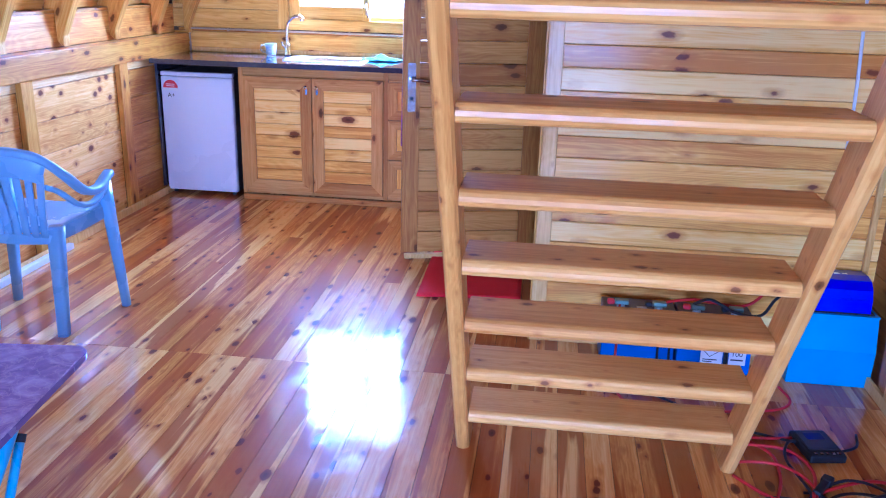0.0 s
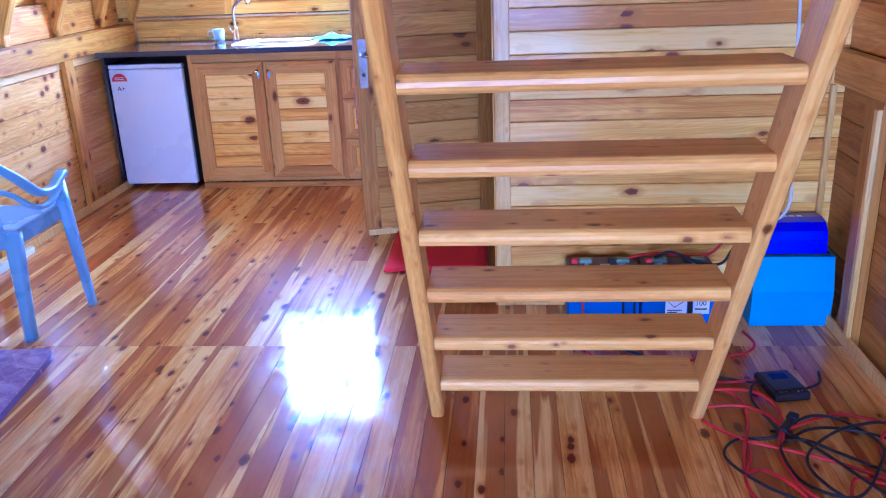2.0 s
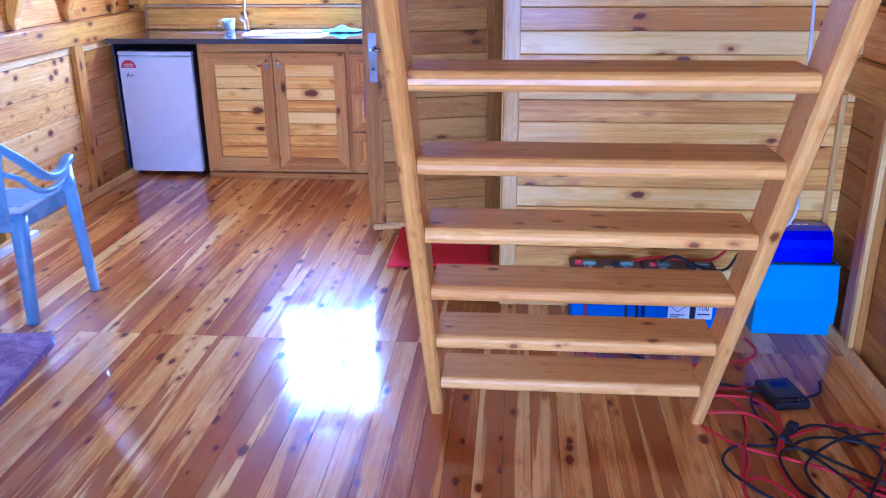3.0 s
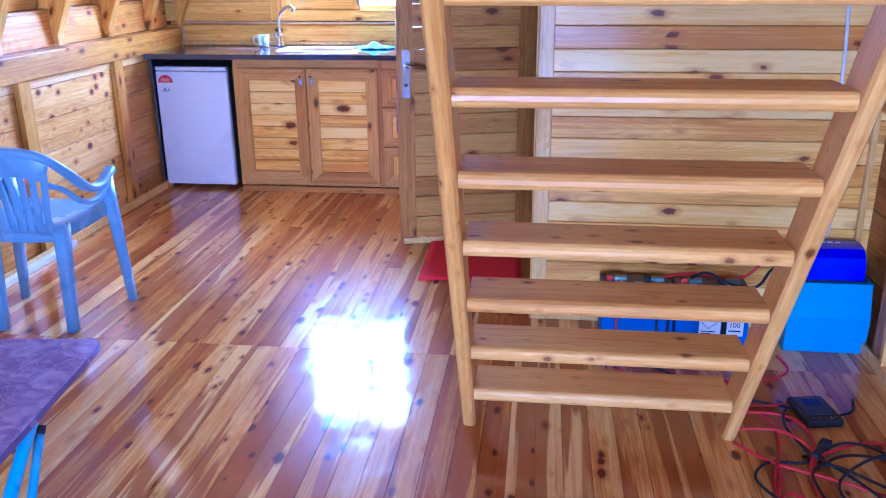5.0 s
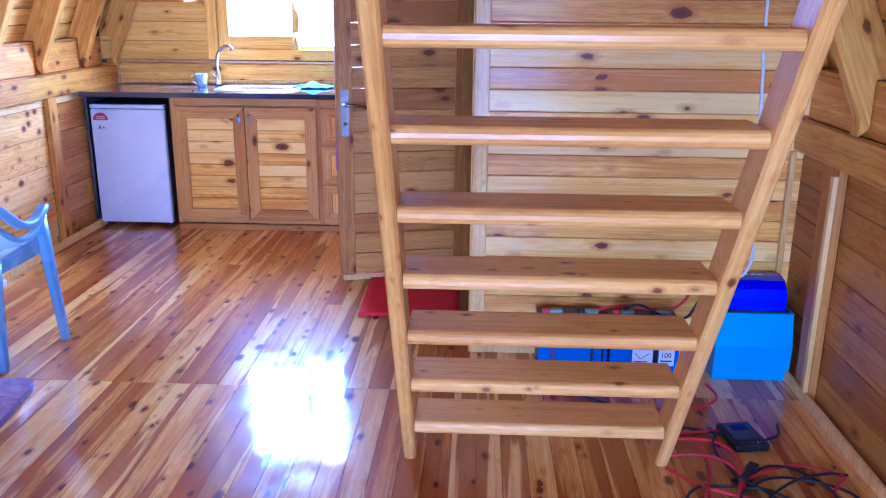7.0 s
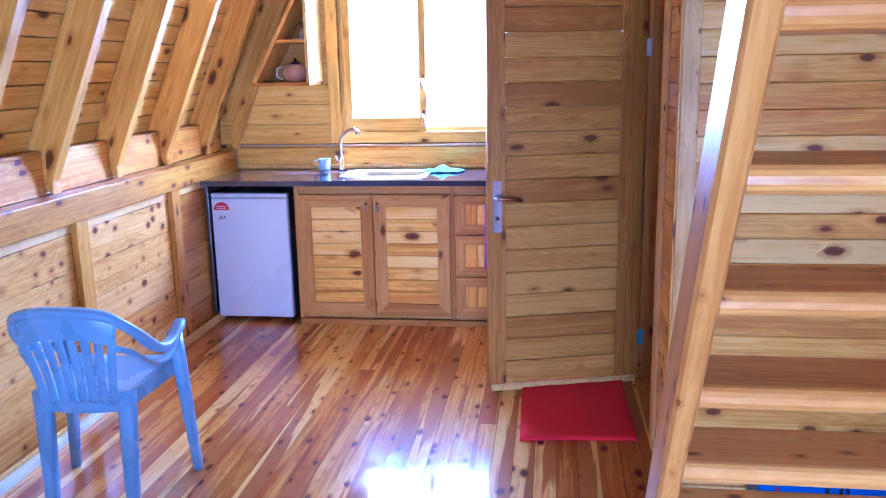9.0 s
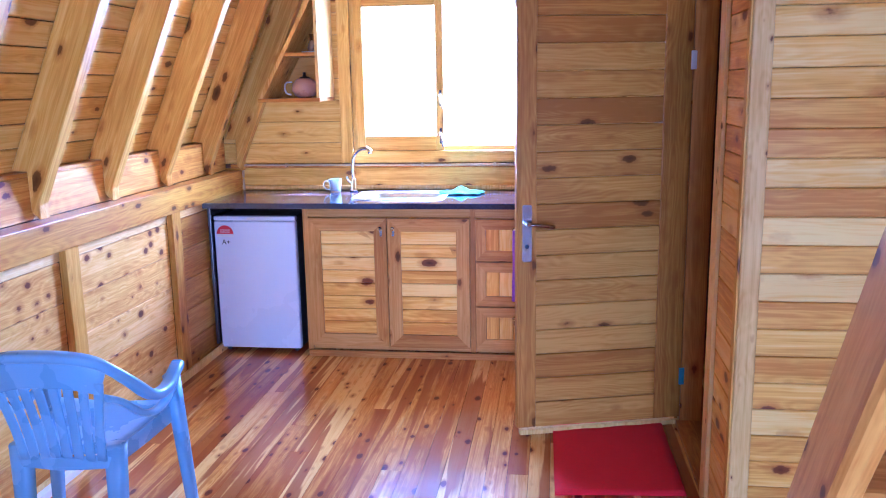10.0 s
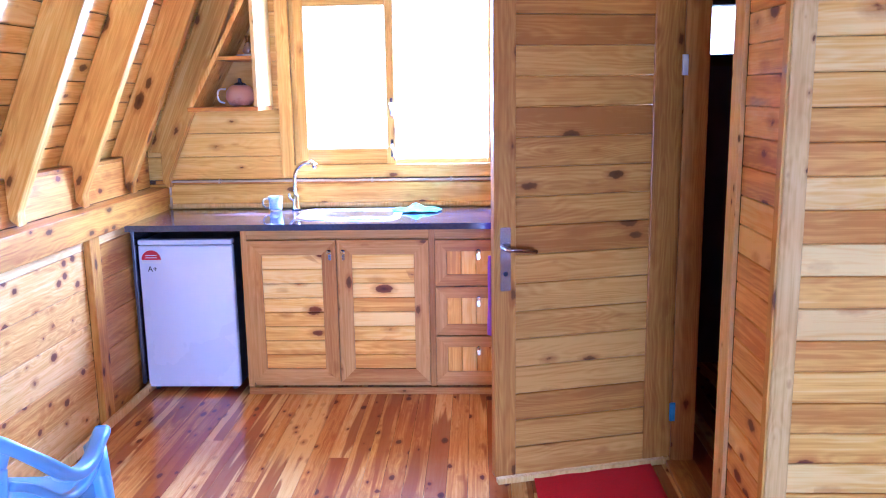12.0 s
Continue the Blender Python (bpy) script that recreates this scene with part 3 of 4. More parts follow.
solid("trim_splash", box(-0.06, 2.60, YB - 0.022, YB - 0.0005, 0.942, 0.968, 0.005), TRIM, "pale pine moulding along the back of the worktop", "trim", kind="structure")
for x0, x1 in ((WX1 + 0.10, 2.12), (2.36, 2.44)):
    solid("trim_upright", box(x0, x1, YB - 0.03, YB - 0.0005, 1.106, 2.5, 0.004), STAIN["z"], "upright pine trim board on the gable wall", "trim", kind="structure")

lining(wall_bath_south, "x", [(XP + 0.03, XR)], YP, "-y", 0.0, 2.6, 0.0905, WALL["x"], 21)
lining(wall_bath_west, "y", [(YP + 0.02, DOOR_Y0 - 0.085)], XP - 0.018, "-x", 0.0, 2.6, 0.0905, WALL["y"], 22)
lining(wall_bath_west, "y", [(DOOR_Y1 + 0.06, YB)], XP - 0.018, "-x", 0.0, 2.6, 0.0905, WALL["y"], 23)
lining(wall_bath_west, "y", [(DOOR_Y0 - 0.085, DOOR_Y1 + 0.06)], XP - 0.018, "-x", 2.03, 2.6, 0.0905, WALL["y"], 24)
solid("trim_corner", box(XP - 0.026, XP + 0.036, YP - 0.018, YP - 0.0025, 0.0, 2.6, 0.004), TRIM, "pale pine corner strip of the partition", "trim", kind="structure")
solid("trim_corner_return", box(XP - 0.034, XP - 0.0265, YP - 0.017, YP + 0.019, 0.0, 2.6, 0.002), STAIN["z"], "pine return of the corner strip", "trim", kind="structure")
solid("trim_corner_inner", box(XR - 0.06, XR - 0.036, YP - 0.026, YP - 0.003, 0.0, 0.93, 0.004), TRIM, "pale pine corner bead beside the partition", "trim", kind="structure")
solid("baseboard_partition", box(XP + 0.037, XR - 0.062, YP - 0.016, YP - 0.001, 0.001, 0.04, 0.003), TRIM, "low pale skirting strip", "baseboard", kind="structure")

# door frame of the bathroom
jamb = thing("door_frame", "reddish pine frame round the bathroom doorway", "door frame", kind="structure")
part("jamb", box(XP - 0.012, XP + 0.085, DOOR_Y0 - 0.002, DOOR_Y0 + 0.03, 0, 1.95, 0.003), STAIN["z"], jamb)
# far jamb and architrave take browner wood in place of their shade
part("jamb", box(XP - 0.012, XP + 0.085, DOOR_Y1 - 0.03, DOOR_Y1 + 0.002, 0, 1.95, 0.003), DOORWOOD["z"], jamb)
part("lintel", box(XP - 0.012, XP + 0.085, DOOR_Y0 - 0.001, DOOR_Y1 + 0.001, 1.95, 1.985, 0.003), STAIN["y"], jamb)
part("architrave", box(XP - 0.034, XP - 0.0185, DOOR_Y0 - 0.085, DOOR_Y0 + 0.012, 0, 2.03, 0.003), TRIM, jamb, "pale pine architrave")
part("architrave", box(XP - 0.034, XP - 0.0185, DOOR_Y1 - 0.005, DOOR_Y1 + 0.06, 0, 2.03, 0.003), DOORWOOD["z"], jamb, "far pine architrave, coloured brown for its shade")
part("threshold", box(XP - 0.03, XP + 0.09, DOOR_Y0 + 0.031, DOOR_Y1 - 0.031, 0.001, 0.028, 0.004), STAIN["y"], jamb)
part("latch_pin", tube([(XP - 0.013, DOOR_Y1 - 0.02, 1.49), (XP - 0.045, DOOR_Y1 - 0.024, 1.49), (XP - 0.062, DOOR_Y1 - 0.026, 1.488)], 0.009), BRONZE, jamb, "dark bronze latch pin", smooth=True)
# wall behind the doorway; the dimness of the room is in its colour
solid("wall_bath_lining", box(XP + 0.09, XR, YB - 0.012, YB + 0.018, 0.0, 1.70), BATHDARK, "bathroom wall below the small window, coloured dark for the dim room", "wall", kind="structure")

# ---- bathroom door, open ----
DW, DZ0, DZ1 = 0.775, 0.045, 1.935
door = thing("door_1", "open brown pine door of horizontal boards in a frame", "door", kind="structure", at=pose(2.606, -0.905, 0, 0, 0, 15.5))
part("stile", box(-DW, -DW + 0.088, 0.0, 0.042, DZ0, DZ1, 0.003), DOORWOOD["z"], door)
part("stile", box(-0.125, 0.0, 0.0, 0.042, DZ0, DZ1, 0.003), DOORWOOD["z"], door)
part("rail", box(-DW + 0.088, -0.125, 0.001, 0.041, DZ0, DZ0 + 0.115, 0.003), DOORWOOD["x"], door)
part("rail", box(-DW + 0.088, -0.125, 0.001, 0.041, DZ1 - 0.075, DZ1, 0.003), DOORWOOD["x"], door)
zb = [DZ0 + 0.115 + (DZ1 - 0.19 - DZ0) * i / 15 for i in range(16)]
for i in range(15):
    part("board", plank("x", -DW + 0.080, -0.117, 0.008, "-y", zb[i], zb[i + 1], thick=0.026, groove=0.005), DOORWOOD["x"], door)
pl = prism(rounded(0.042, 0.25, 0.006), "y", -0.004, -0.0002)
bmesh.ops.translate(pl, verts=pl.verts, vec=(-DW + 0.045, 0, 0.942))
plate = part("lock_plate", pl, SATIN, door, "chrome lock plate")
lever = tube([(-DW + 0.045, -0.004, 0.985), (-DW + 0.045, -0.045, 0.985), (-DW + 0.06, -0.055, 0.987), (-DW + 0.11, -0.056, 0.982), (-DW + 0.155, -0.05, 0.974)], 0.0085)
part("door_handle", lever, BRONZE, plate, "dark bronze lever handle", smooth=True)
kh = prism(circle(0.009, 14), "y", -0.007, -0.004)
bmesh.ops.translate(kh, verts=kh.verts, vec=(-DW + 0.045, 0, 0.885))
part("keyhole", kh, DARKSEAL, plate)
back_lever = tube([(-DW + 0.045, 0.043, 0.985), (-DW + 0.045, 0.085, 0.985), (-DW + 0.10, 0.09, 0.984), (-DW + 0.15, 0.086, 0.978)], 0.0085)
part("door_handle", back_lever, BRONZE, door, "dark bronze lever handle", smooth=True)
for z, m in ((1.67, LABEL), (0.245, LEGBLUE)):
    part("hinge", box(-0.012, 0.012, -0.012, -0.001, z - 0.04, z + 0.04, 0.003), m, door, "painted steel hinge")
part("hinge", box(-0.006, 0.006, -0.012, -0.001, 0.09, 0.11, 0.002), CHROME, door)
# towel on the far handle
tw = bmesh.new()
cols = []
for i in range(9):
    u = i / 8
    row = []
    for j in range(9):
        v = j / 8
        row.append(tw.verts.new((-0.032 + 0.11 * u, 0.006 * math.sin(14 * u + 2 * v) + 0.004 * math.sin(9 * v), -0.36 * v * (0.9 + 0.1 * u))))
    cols.append(row)
for a, b in zip(cols, cols[1:]):
    for j in range(8):
        tw.faces.new((a[j], b[j], b[j + 1], a[j + 1]))
towel = solid("towel", tw, TOWEL, "violet towel hanging behind the open door", "towel", smooth=True)
towel.matrix_world = door.matrix_world @ pose(-DW + 0.035, 0.094, 0.94)
tmod = towel.modifiers.new("thick", "SOLIDIFY")
tmod.thickness = 0.006
bt = box(-0.385, 0.39, -0.016, 0.016, 0.001, 0.026, 0.004)
batten = solid("wood_batten", bt, TRIM, "pale wooden batten lying on the floor under the door", "batten")
batten.matrix_world = pose(2.24, -0.975, 0, 0, 0, 15.5)

# red rug
rg = bmesh.new()
N = 14
grid = [[rg.verts.new((2.02 + 0.505 * i / N + 0.012 * (1 - j / N), -1.655 + 0.725 * j / N + 0.05 * (i / N) * 1.0 + 0.004 * math.sin(5 * i / N), 0.0075 + 0.002 * math.sin(i * 1.3) * math.sin(j * 0.9))) for j in range(N + 1)] for i in range(N + 1)]
for i in range(N):
    for j in range(N):
        rg.faces.new((grid[i][j], grid[i + 1][j], grid[i + 1][j + 1], grid[i][j + 1]))
rug = solid("rug", rg, RUG, "plain red felt doormat on the floor before the door", "rug", smooth=True)
md = rug.modifiers.new("thick", "SOLIDIFY")
md.thickness, md.offset = 0.006, -0.6

# ---- kitchen ----
CF = -0.058          # the cabinet fronts
CT = 0.938           # the worktop's top
ctop = thing("worktop", "polished black granite worktop with an inset steel sink", "worktop")
SX0, SX1, SY0, SY1 = 0.86, 1.36, 0.02, 0.36
cb = bmesh.new()
for x0, x1, y0, y1 in ((XLW + 0.036, SX0, -0.15, YB - 0.002), (SX1, 2.60, -0.15, YB - 0.002), (SX0, SX1, -0.15, SY0), (SX0, SX1, SY1, YB - 0.002)):
    box(x0, x1, y0, y1, CT - 0.032, CT, bm=cb)
bmesh.ops.remove_doubles(cb, verts=cb.verts, dist=0.0005)
part("slab", cb, GRANITE, ctop)
part("side_panel", box(XLW + 0.012, XLW + 0.029, -0.03, YB - 0.01, 0.052, CT - 0.033, 0.002), GRANITE, ctop)
# sink: rim, bowl, drain
sink = thing("sink", "shallow stainless steel sink set into the worktop", "sink")
rim = bmesh.new()
scx, scy = (SX0 + SX1) / 2, (SY0 + SY1) / 2
rings = []
for w, h, r, z in ((0.56, 0.40, 0.09, CT + 0.002), (0.55, 0.39, 0.09, CT + 0.007), (0.47, 0.31, 0.07, CT + 0.005), (0.45, 0.29, 0.07, CT - 0.01), (0.42, 0.27, 0.06, CT - 0.14), (0.34, 0.19, 0.05, CT - 0.155), (0.06, 0.06, 0.029, CT - 0.158)):
    rings.append([rim.verts.new((scx + a, scy + b, z)) for a, b in rounded(w, h, r, 6)])
for a, b in zip(rings, rings[1:]):
    for i in range(len(a)):
        rim.faces.new((a[i], a[(i + 1) % len(a)], b[(i + 1) % len(b)], b[i]))
part("bowl", rim, STEEL, sink, smooth=True)
part("drain", lathe([(0.034, 0), (0.034, 0.003), (0.026, 0.004), (0.024, 0.001), (0.004, 0.001)], (scx, scy, CT - 0.158)), CHROME, sink, smooth=True)
# tap
tap = thing("faucet", "chrome single-lever kitchen faucet with a curved spout", "faucet")
fx, fy = 0.772, 0.385
part("tap_base", lathe([(0.028, 0.001), (0.028, 0.012), (0.021, 0.02), (0.02, 0.07), (0.016, 0.085)], (fx, fy, CT)), CHROME, tap, smooth=True)
part("spout", tube([(fx, fy, CT + 0.07), (fx - 0.004, fy - 0.004, CT + 0.15), (fx + 0.008, fy - 0.012, CT + 0.22), (fx + 0.05, fy - 0.035, CT + 0.262), (fx + 0.10, fy - 0.06, CT + 0.275), (fx + 0.125, fy - 0.075, CT + 0.262)], 0.0115), CHROME, tap, smooth=True)
part("aerator", lathe([(0.014, 0), (0.015, 0.02), (0.012, 0.028)], (fx + 0.128, fy - 0.077, CT + 0.242), 16), CHROME, tap, smooth=True)
part("lever", tube([(fx - 0.012, fy - 0.005, CT + 0.055), (fx - 0.03, fy - 0.02, CT + 0.075), (fx - 0.035, fy - 0.025, CT + 0.10)], 0.008), CHROME, tap, smooth=True)
# cup
cup = thing("glass_mug", "small clear bluish glass mug on the worktop", "mug")
cx, cy = 0.667, 0.33
part("body", lathe([(0.030, 0.001), (0.034, 0.01), (0.041, 0.085), (0.038, 0.085), (0.031, 0.014), (0.004, 0.012)], (cx, cy, CT)), CUPGLASS, cup, smooth=True)
part("handle", tube([(cx - 0.036, cy - 0.008, CT + 0.072), (cx - 0.062, cy - 0.016, CT + 0.07), (cx - 0.068, cy - 0.018, CT + 0.045), (cx - 0.055, cy - 0.014, CT + 0.025), (cx - 0.033, cy - 0.008, CT + 0.02)], 0.005), CUPGLASS, cup, smooth=True)
# cloth
cl = bmesh.new()
rngc = random.Random(4)
ph = [rngc.uniform(0, 6) for _ in range(6)]
vs = []
for i in range(15):
    row = []
    for j in range(11):
        u, v = i / 14 - 0.5, j / 10 - 0.5
        rr = math.hypot(u * 2, v * 2)
        z = 0.004 + max(0, 1 - rr) * (0.028 + 0.014 * math.sin(11 * u + ph[0]) * math.sin(9 * v + ph[1])) + 0.004 * math.sin(17 * u + ph[2])
        row.append(cl.verts.new((1.46 + u * 0.26 * (1 + 0.1 * math.sin(7 * v + ph[3])), 0.29 + v * 0.17, CT + max(0.009, z + 0.005))))
    vs.append(row)
for i in range(14):
    for j in range(10):
        cl.faces.new((vs[i][j], vs[i + 1][j], vs[i + 1][j + 1], vs[i][j + 1]))
cloth = solid("dish_cloth", cl, CLOTH, "crumpled pale aqua dish cloth beside the sink", "cloth", smooth=True)
cm = cloth.modifiers.new("thick", "SOLIDIFY")
cm.thickness = 0.004
# pipe
pipe = thing("water_pipe", "thin bare pipe running along the wall above the worktop", "pipe")
part("run", tube([(0.03, YB - 0.033, CT + 0.003), (0.03, YB - 0.033, 1.06), (0.034, YB - 0.033, 1.092), (0.06, YB - 0.033, 1.10), (0.3, YB - 0.033, 1.10), (1.2, YB - 0.033, 1.098), (2.55, YB - 0.033, 1.096)], 0.007), COPPER, pipe, smooth=True)
for x in (0.32, 0.75, 1.2, 1.65):
    part("clip", box(x - 0.006, x + 0.006, YB - 0.044, YB - 0.0195, 1.088, 1.11, 0.002), COPPER, pipe)

# fridge
fridge = thing("mini_fridge", "white under-counter fridge with a red energy sticker", "fridge")
# the shade of the recess is put into the body's black colour
part("body", box(0.022, 0.500, 0.03, 0.44, 0.025, 0.838, 0.006), DARKSEAL, fridge, "fridge sides coloured black in place of their shade")
fdoor = part("door", box(0.006, 0.508, -0.02, 0.027, 0.03, 0.812, 0.010), WHITE, fridge, smooth=False)
part("top_trim", box(0.006, 0.508, -0.018, 0.03, 0.8145, 0.842, 0.006), WHITE, fridge)
part("badge", box(0.215, 0.265, -0.0205, -0.0182, 0.822, 0.832), STEEL, fridge)
for x in (0.02, 0.45):
    part("foot", lathe([(0.015, 0.0005), (0.015, 0.024)], (x + 0.01, 0.05, 0), 12), DARKSEAL, fridge)
half = [(0.052 * math.cos(math.pi * i / 14), 0.052 * math.sin(math.pi * i / 14)) for i in range(15)]
st = prism(half, "y", -0.0215, -0.0203)
bmesh.ops.translate(st, verts=st.verts, vec=(0.075, 0, 0.735))
sticker = part("sticker", st, STICKRED, fdoor, "red half-round energy sticker")
st2 = box(0.023, 0.127, -0.0215, -0.0203, 0.716, 0.7345)
part("sticker_band", st2, LABEL, fdoor)
for z in (0.745, 0.757):
    part("sticker_line", box(0.045, 0.105, -0.0222, -0.0217, z, z + 0.004), LABEL, fdoor)


def writing(text, size, m, mat, name, parent=None, label=""):
    c = bpy.data.curves.new(name, "FONT")
    c.body, c.size, c.extrude, c.align_x = text, size, 0.0006, "CENTER"
    t = bpy.data.objects.new(name, c)
    me = bpy.data.meshes.new_from_object(t)
    bpy.data.objects.remove(t)
    bpy.data.curves.remove(c)
    me.materials.clear()
    me.materials.append(mat)
    ob = new(name, me)
    ob.parent = parent
    ob.matrix_world = m
    return tagged(ob, label)


writing("A+", 0.042, pose(0.078, -0.0212, 0.672, 90), INK, "lettering", fdoor, "black lettering A+")

# base cabinet
cab = thing("base_cabinet", "pine base cabinet with two board doors and three drawers", "cabinet")
part("body", box(0.567, 2.58, CF + 0.02, YB - 0.01, 0.045, CT - 0.033), CABINET["x"], cab)
part("plinth", box(0.567, 2.58, CF + 0.002, CF + 0.018, 0.001, 0.040, 0.003), CABINET["x"], cab)
part("face_stile", box(0.567, 0.60, CF, CF + 0.0195, 0.046, CT - 0.034, 0.002), CABINET["z"], cab)
part("face_stile", box(1.545, 1.575, CF, CF + 0.0195, 0.046, CT - 0.034, 0.002), CABINET["z"], cab)
part("face_stile", box(2.0, 2.03, CF, CF + 0.0195, 0.046, CT - 0.034, 0.002), CABINET["z"], cab)
part("face_rail", box(0.60, 1.545, CF, CF + 0.0195, 0.848, CT - 0.034, 0.002), CABINET["x"], cab)
part("face_rail", box(1.575, 2.0, CF, CF + 0.0195, 0.848, CT - 0.034, 0.002), CABINET["x"], cab)


def knob(parent, x, z):
    m = lathe([(0.005, 0.0), (0.005, 0.012), (0.012, 0.02), (0.013, 0.027), (0.008, 0.033), (0.002, 0.035)], (0, 0, 0), 14)
    bmesh.ops.rotate(m, verts=m.verts, matrix=Matrix.Rotation(radians(90), 3, "X"))
    bmesh.ops.translate(m, verts=m.verts, vec=(x, CF - 0.0225, z + 0.01))
    prism([(a + x, b + z - 0.012) for a, b in rounded(0.014, 0.05, 0.006)], "y", CF - 0.026, CF - 0.0215, bm=m)
    part("knob", m, CHROME, parent, "chrome knob", smooth=False)


def panel_front(parent, name, x0, x1, z0, z1, w, boards, axis, knob_at):
    """A door or drawer front: a frame with mitred corners round a field of boards."""
    d = thing(name)
    d.parent = parent
    y0, y1 = CF - 0.021, CF - 0.0005
    for pts in ([(x0, z0), (x0 + w, z0 + w), (x0 + w, z1 - w), (x0, z1)], [(x1, z0), (x1 - w, z0 + w), (x1 - w, z1 - w), (x1, z1)]):
        part("stile", prism(pts, "y", y0, y1), CABINET["z"], d)
    for pts in ([(x0, z0), (x0 + w, z0 + w), (x1 - w, z0 + w), (x1, z0)], [(x0, z1), (x0 + w, z1 - w), (x1 - w, z1 - w), (x1, z1)]):
        part("rail", prism(pts, "y", y0, y1), CABINET["x"], d)
    for i in range(boards):
        if axis == "x":
            s0 = z0 + w + (z1 - z0 - 2 * w) * i / boards
            s1 = z0 + w + (z1 - z0 - 2 * w) * (i + 1) / boards
            part("board", plank("x", x0 + w, x1 - w, y0 + 0.009, "-y", s0, s1, thick=0.011), WALL["x"], d)
        else:
            s0 = x0 + w + (x1 - x0 - 2 * w) * i / boards
            s1 = x0 + w + (x1 - x0 - 2 * w) * (i + 1) / boards
            part("board", plank("z", z0 + w, z1 - w, y0 + 0.009, "-y", s0, s1, thick=0.011), WALL["z"], d)
    knob(d, *knob_at)


panel_front(cab, "door", 0.602, 1.066, 0.076, 0.842, 0.075, 8, "x", (1.034, 0.775))
panel_front(cab, "door", 1.072, 1.543, 0.076, 0.842, 0.075, 8, "x", (1.106, 0.775))
for z0, z1 in ((0.600, 0.838), (0.335, 0.592), (0.078, 0.327)):
    panel_front(cab, "drawer", 1.578, 1.998, z0, z1, 0.058, 4, "z", (1.80, z1 - 0.065))
panel_front(cab, "door", 2.033, 2.50, 0.076, 0.842, 0.075, 8, "x", (2.08, 0.775))

# corner shelf
shelf = thing("corner_shelf", "three-cornered pine wall shelf under the roof slope", "shelf")
RX, SY = 0.645, 0.15
SZ0, SZ1 = 1.50, 2.13


def hyp(z):
    return 0.26 + (z - 1.5) * 0.56


part("bottom", box(hyp(SZ0) + 0.004, RX, SY, YB - 0.001, SZ0, SZ0 + 0.022, 0.003), PINE["x"], shelf)
part("middle", box(hyp(1.77) + 0.01, RX - 0.022, SY + 0.004, YB - 0.001, 1.765, 1.785, 0.003), PINE["x"], shelf)
part("side", box(RX - 0.0215, RX, SY + 0.001, YB - 0.001, SZ0 + 0.0225, 2.19, 0.003), TRIM, shelf, "pale upright side")
part("slope_board", prism([(hyp(SZ0 + 0.023), SZ0 + 0.023), (hyp(SZ0 + 0.023) + 0.025, SZ0 + 0.023), (hyp(SZ1) + 0.025, SZ1), (hyp(SZ1), SZ1)], "y", SY + 0.001, YB - 0.001), PINE["z"], shelf)
# the shelf's inner shade is put into the browner wood of its back
part("back", prism([(hyp(SZ0 + 0.023) + 0.026, SZ0 + 0.023), (RX - 0.022, SZ0 + 0.023), (RX - 0.022, 2.12)], "y", YB - 0.012, YB - 0.002), DOORWOOD["x"], shelf, "back board, coloured brown for the shade inside the shelf")
pot = thing("clay_teapot", "round pinkish clay pot with a wire handle on the shelf", "pot")
px, py, pz = 0.515, 0.29, SZ0 + 0.022
part("body", lathe([(0.035, 0.001), (0.06, 0.012), (0.078, 0.045), (0.075, 0.08), (0.055, 0.108), (0.04, 0.115), (0.036, 0.113)], (px, py, pz)), CLAY, pot, smooth=True)
part("lid", lathe([(0.037, 0.1135), (0.03, 0.122), (0.012, 0.128), (0.008, 0.14), (0.011, 0.148), (0.003, 0.152)], (px, py, pz)), DARKSEAL, pot, smooth=True)
part("handle", tube([(px - 0.07, py - 0.03, pz + 0.095), (px - 0.10, py - 0.05, pz + 0.09), (px - 0.108, py - 0.055, pz + 0.06), (px - 0.10, py - 0.05, pz + 0.03), (px - 0.075, py - 0.04, pz + 0.02)], 0.005), STEEL, pot, smooth=True)
orn = thing("small_vase", "small dark vase on a pale saucer", "vase")
part("saucer", lathe([(0.03, 0.0005), (0.06, 0.008), (0.058, 0.010), (0.02, 0.005)], (0.565, 0.28, 1.785)), LABEL, orn, smooth=True)
part("body", lathe([(0.02, 0.008), (0.03, 0.03), (0.02, 0.06), (0.011, 0.08), (0.016, 0.11), (0.012, 0.11)], (0.575, 0.28, 1.785), 16), BRONZE, orn, smooth=True)

# ---- stairs ----
stairs = thing("loft_stairs", "steep open pine stairs with rounded treads up to the loft", "stairs")
TREADS = 11
RUN, RISE, Y0, Z0 = 0.130, 0.2125, -3.045, 0.162
SLX, SRX = 2.424, 3.238


def right_x(z):
    return SRX + 0.0 * z


zt = Z0 + RISE * (TREADS - 1) + 0.25
k = RUN / RISE


def stringer(x_of, s):
    """A leaning side board with a rounded front edge."""
    bm = bmesh.new()
    w = 0.044
    prof = [(0, -0.012), (0, 0.105), (w, 0.105), (w, -0.012), (w * 0.85, -0.023), (w * 0.5, -0.028), (w * 0.15, -0.023)]
    lo, hi = [], []
    for a, b in prof:
        yb0 = Y0 + Z0 * k + b
        lo.append(bm.verts.new((x_of(0) + s * a, yb0, 0.001)))
        hi.append(bm.verts.new((x_of(zt) + s * a, yb0 - k * zt, zt)))
    bm.faces.new(lo)
    bm.faces.new(hi[::-1])
    for i in range(len(lo)):
        j = (i + 1) % len(lo)
        bm.faces.new((lo[i], hi[i], hi[j], lo[j]))
    return bm


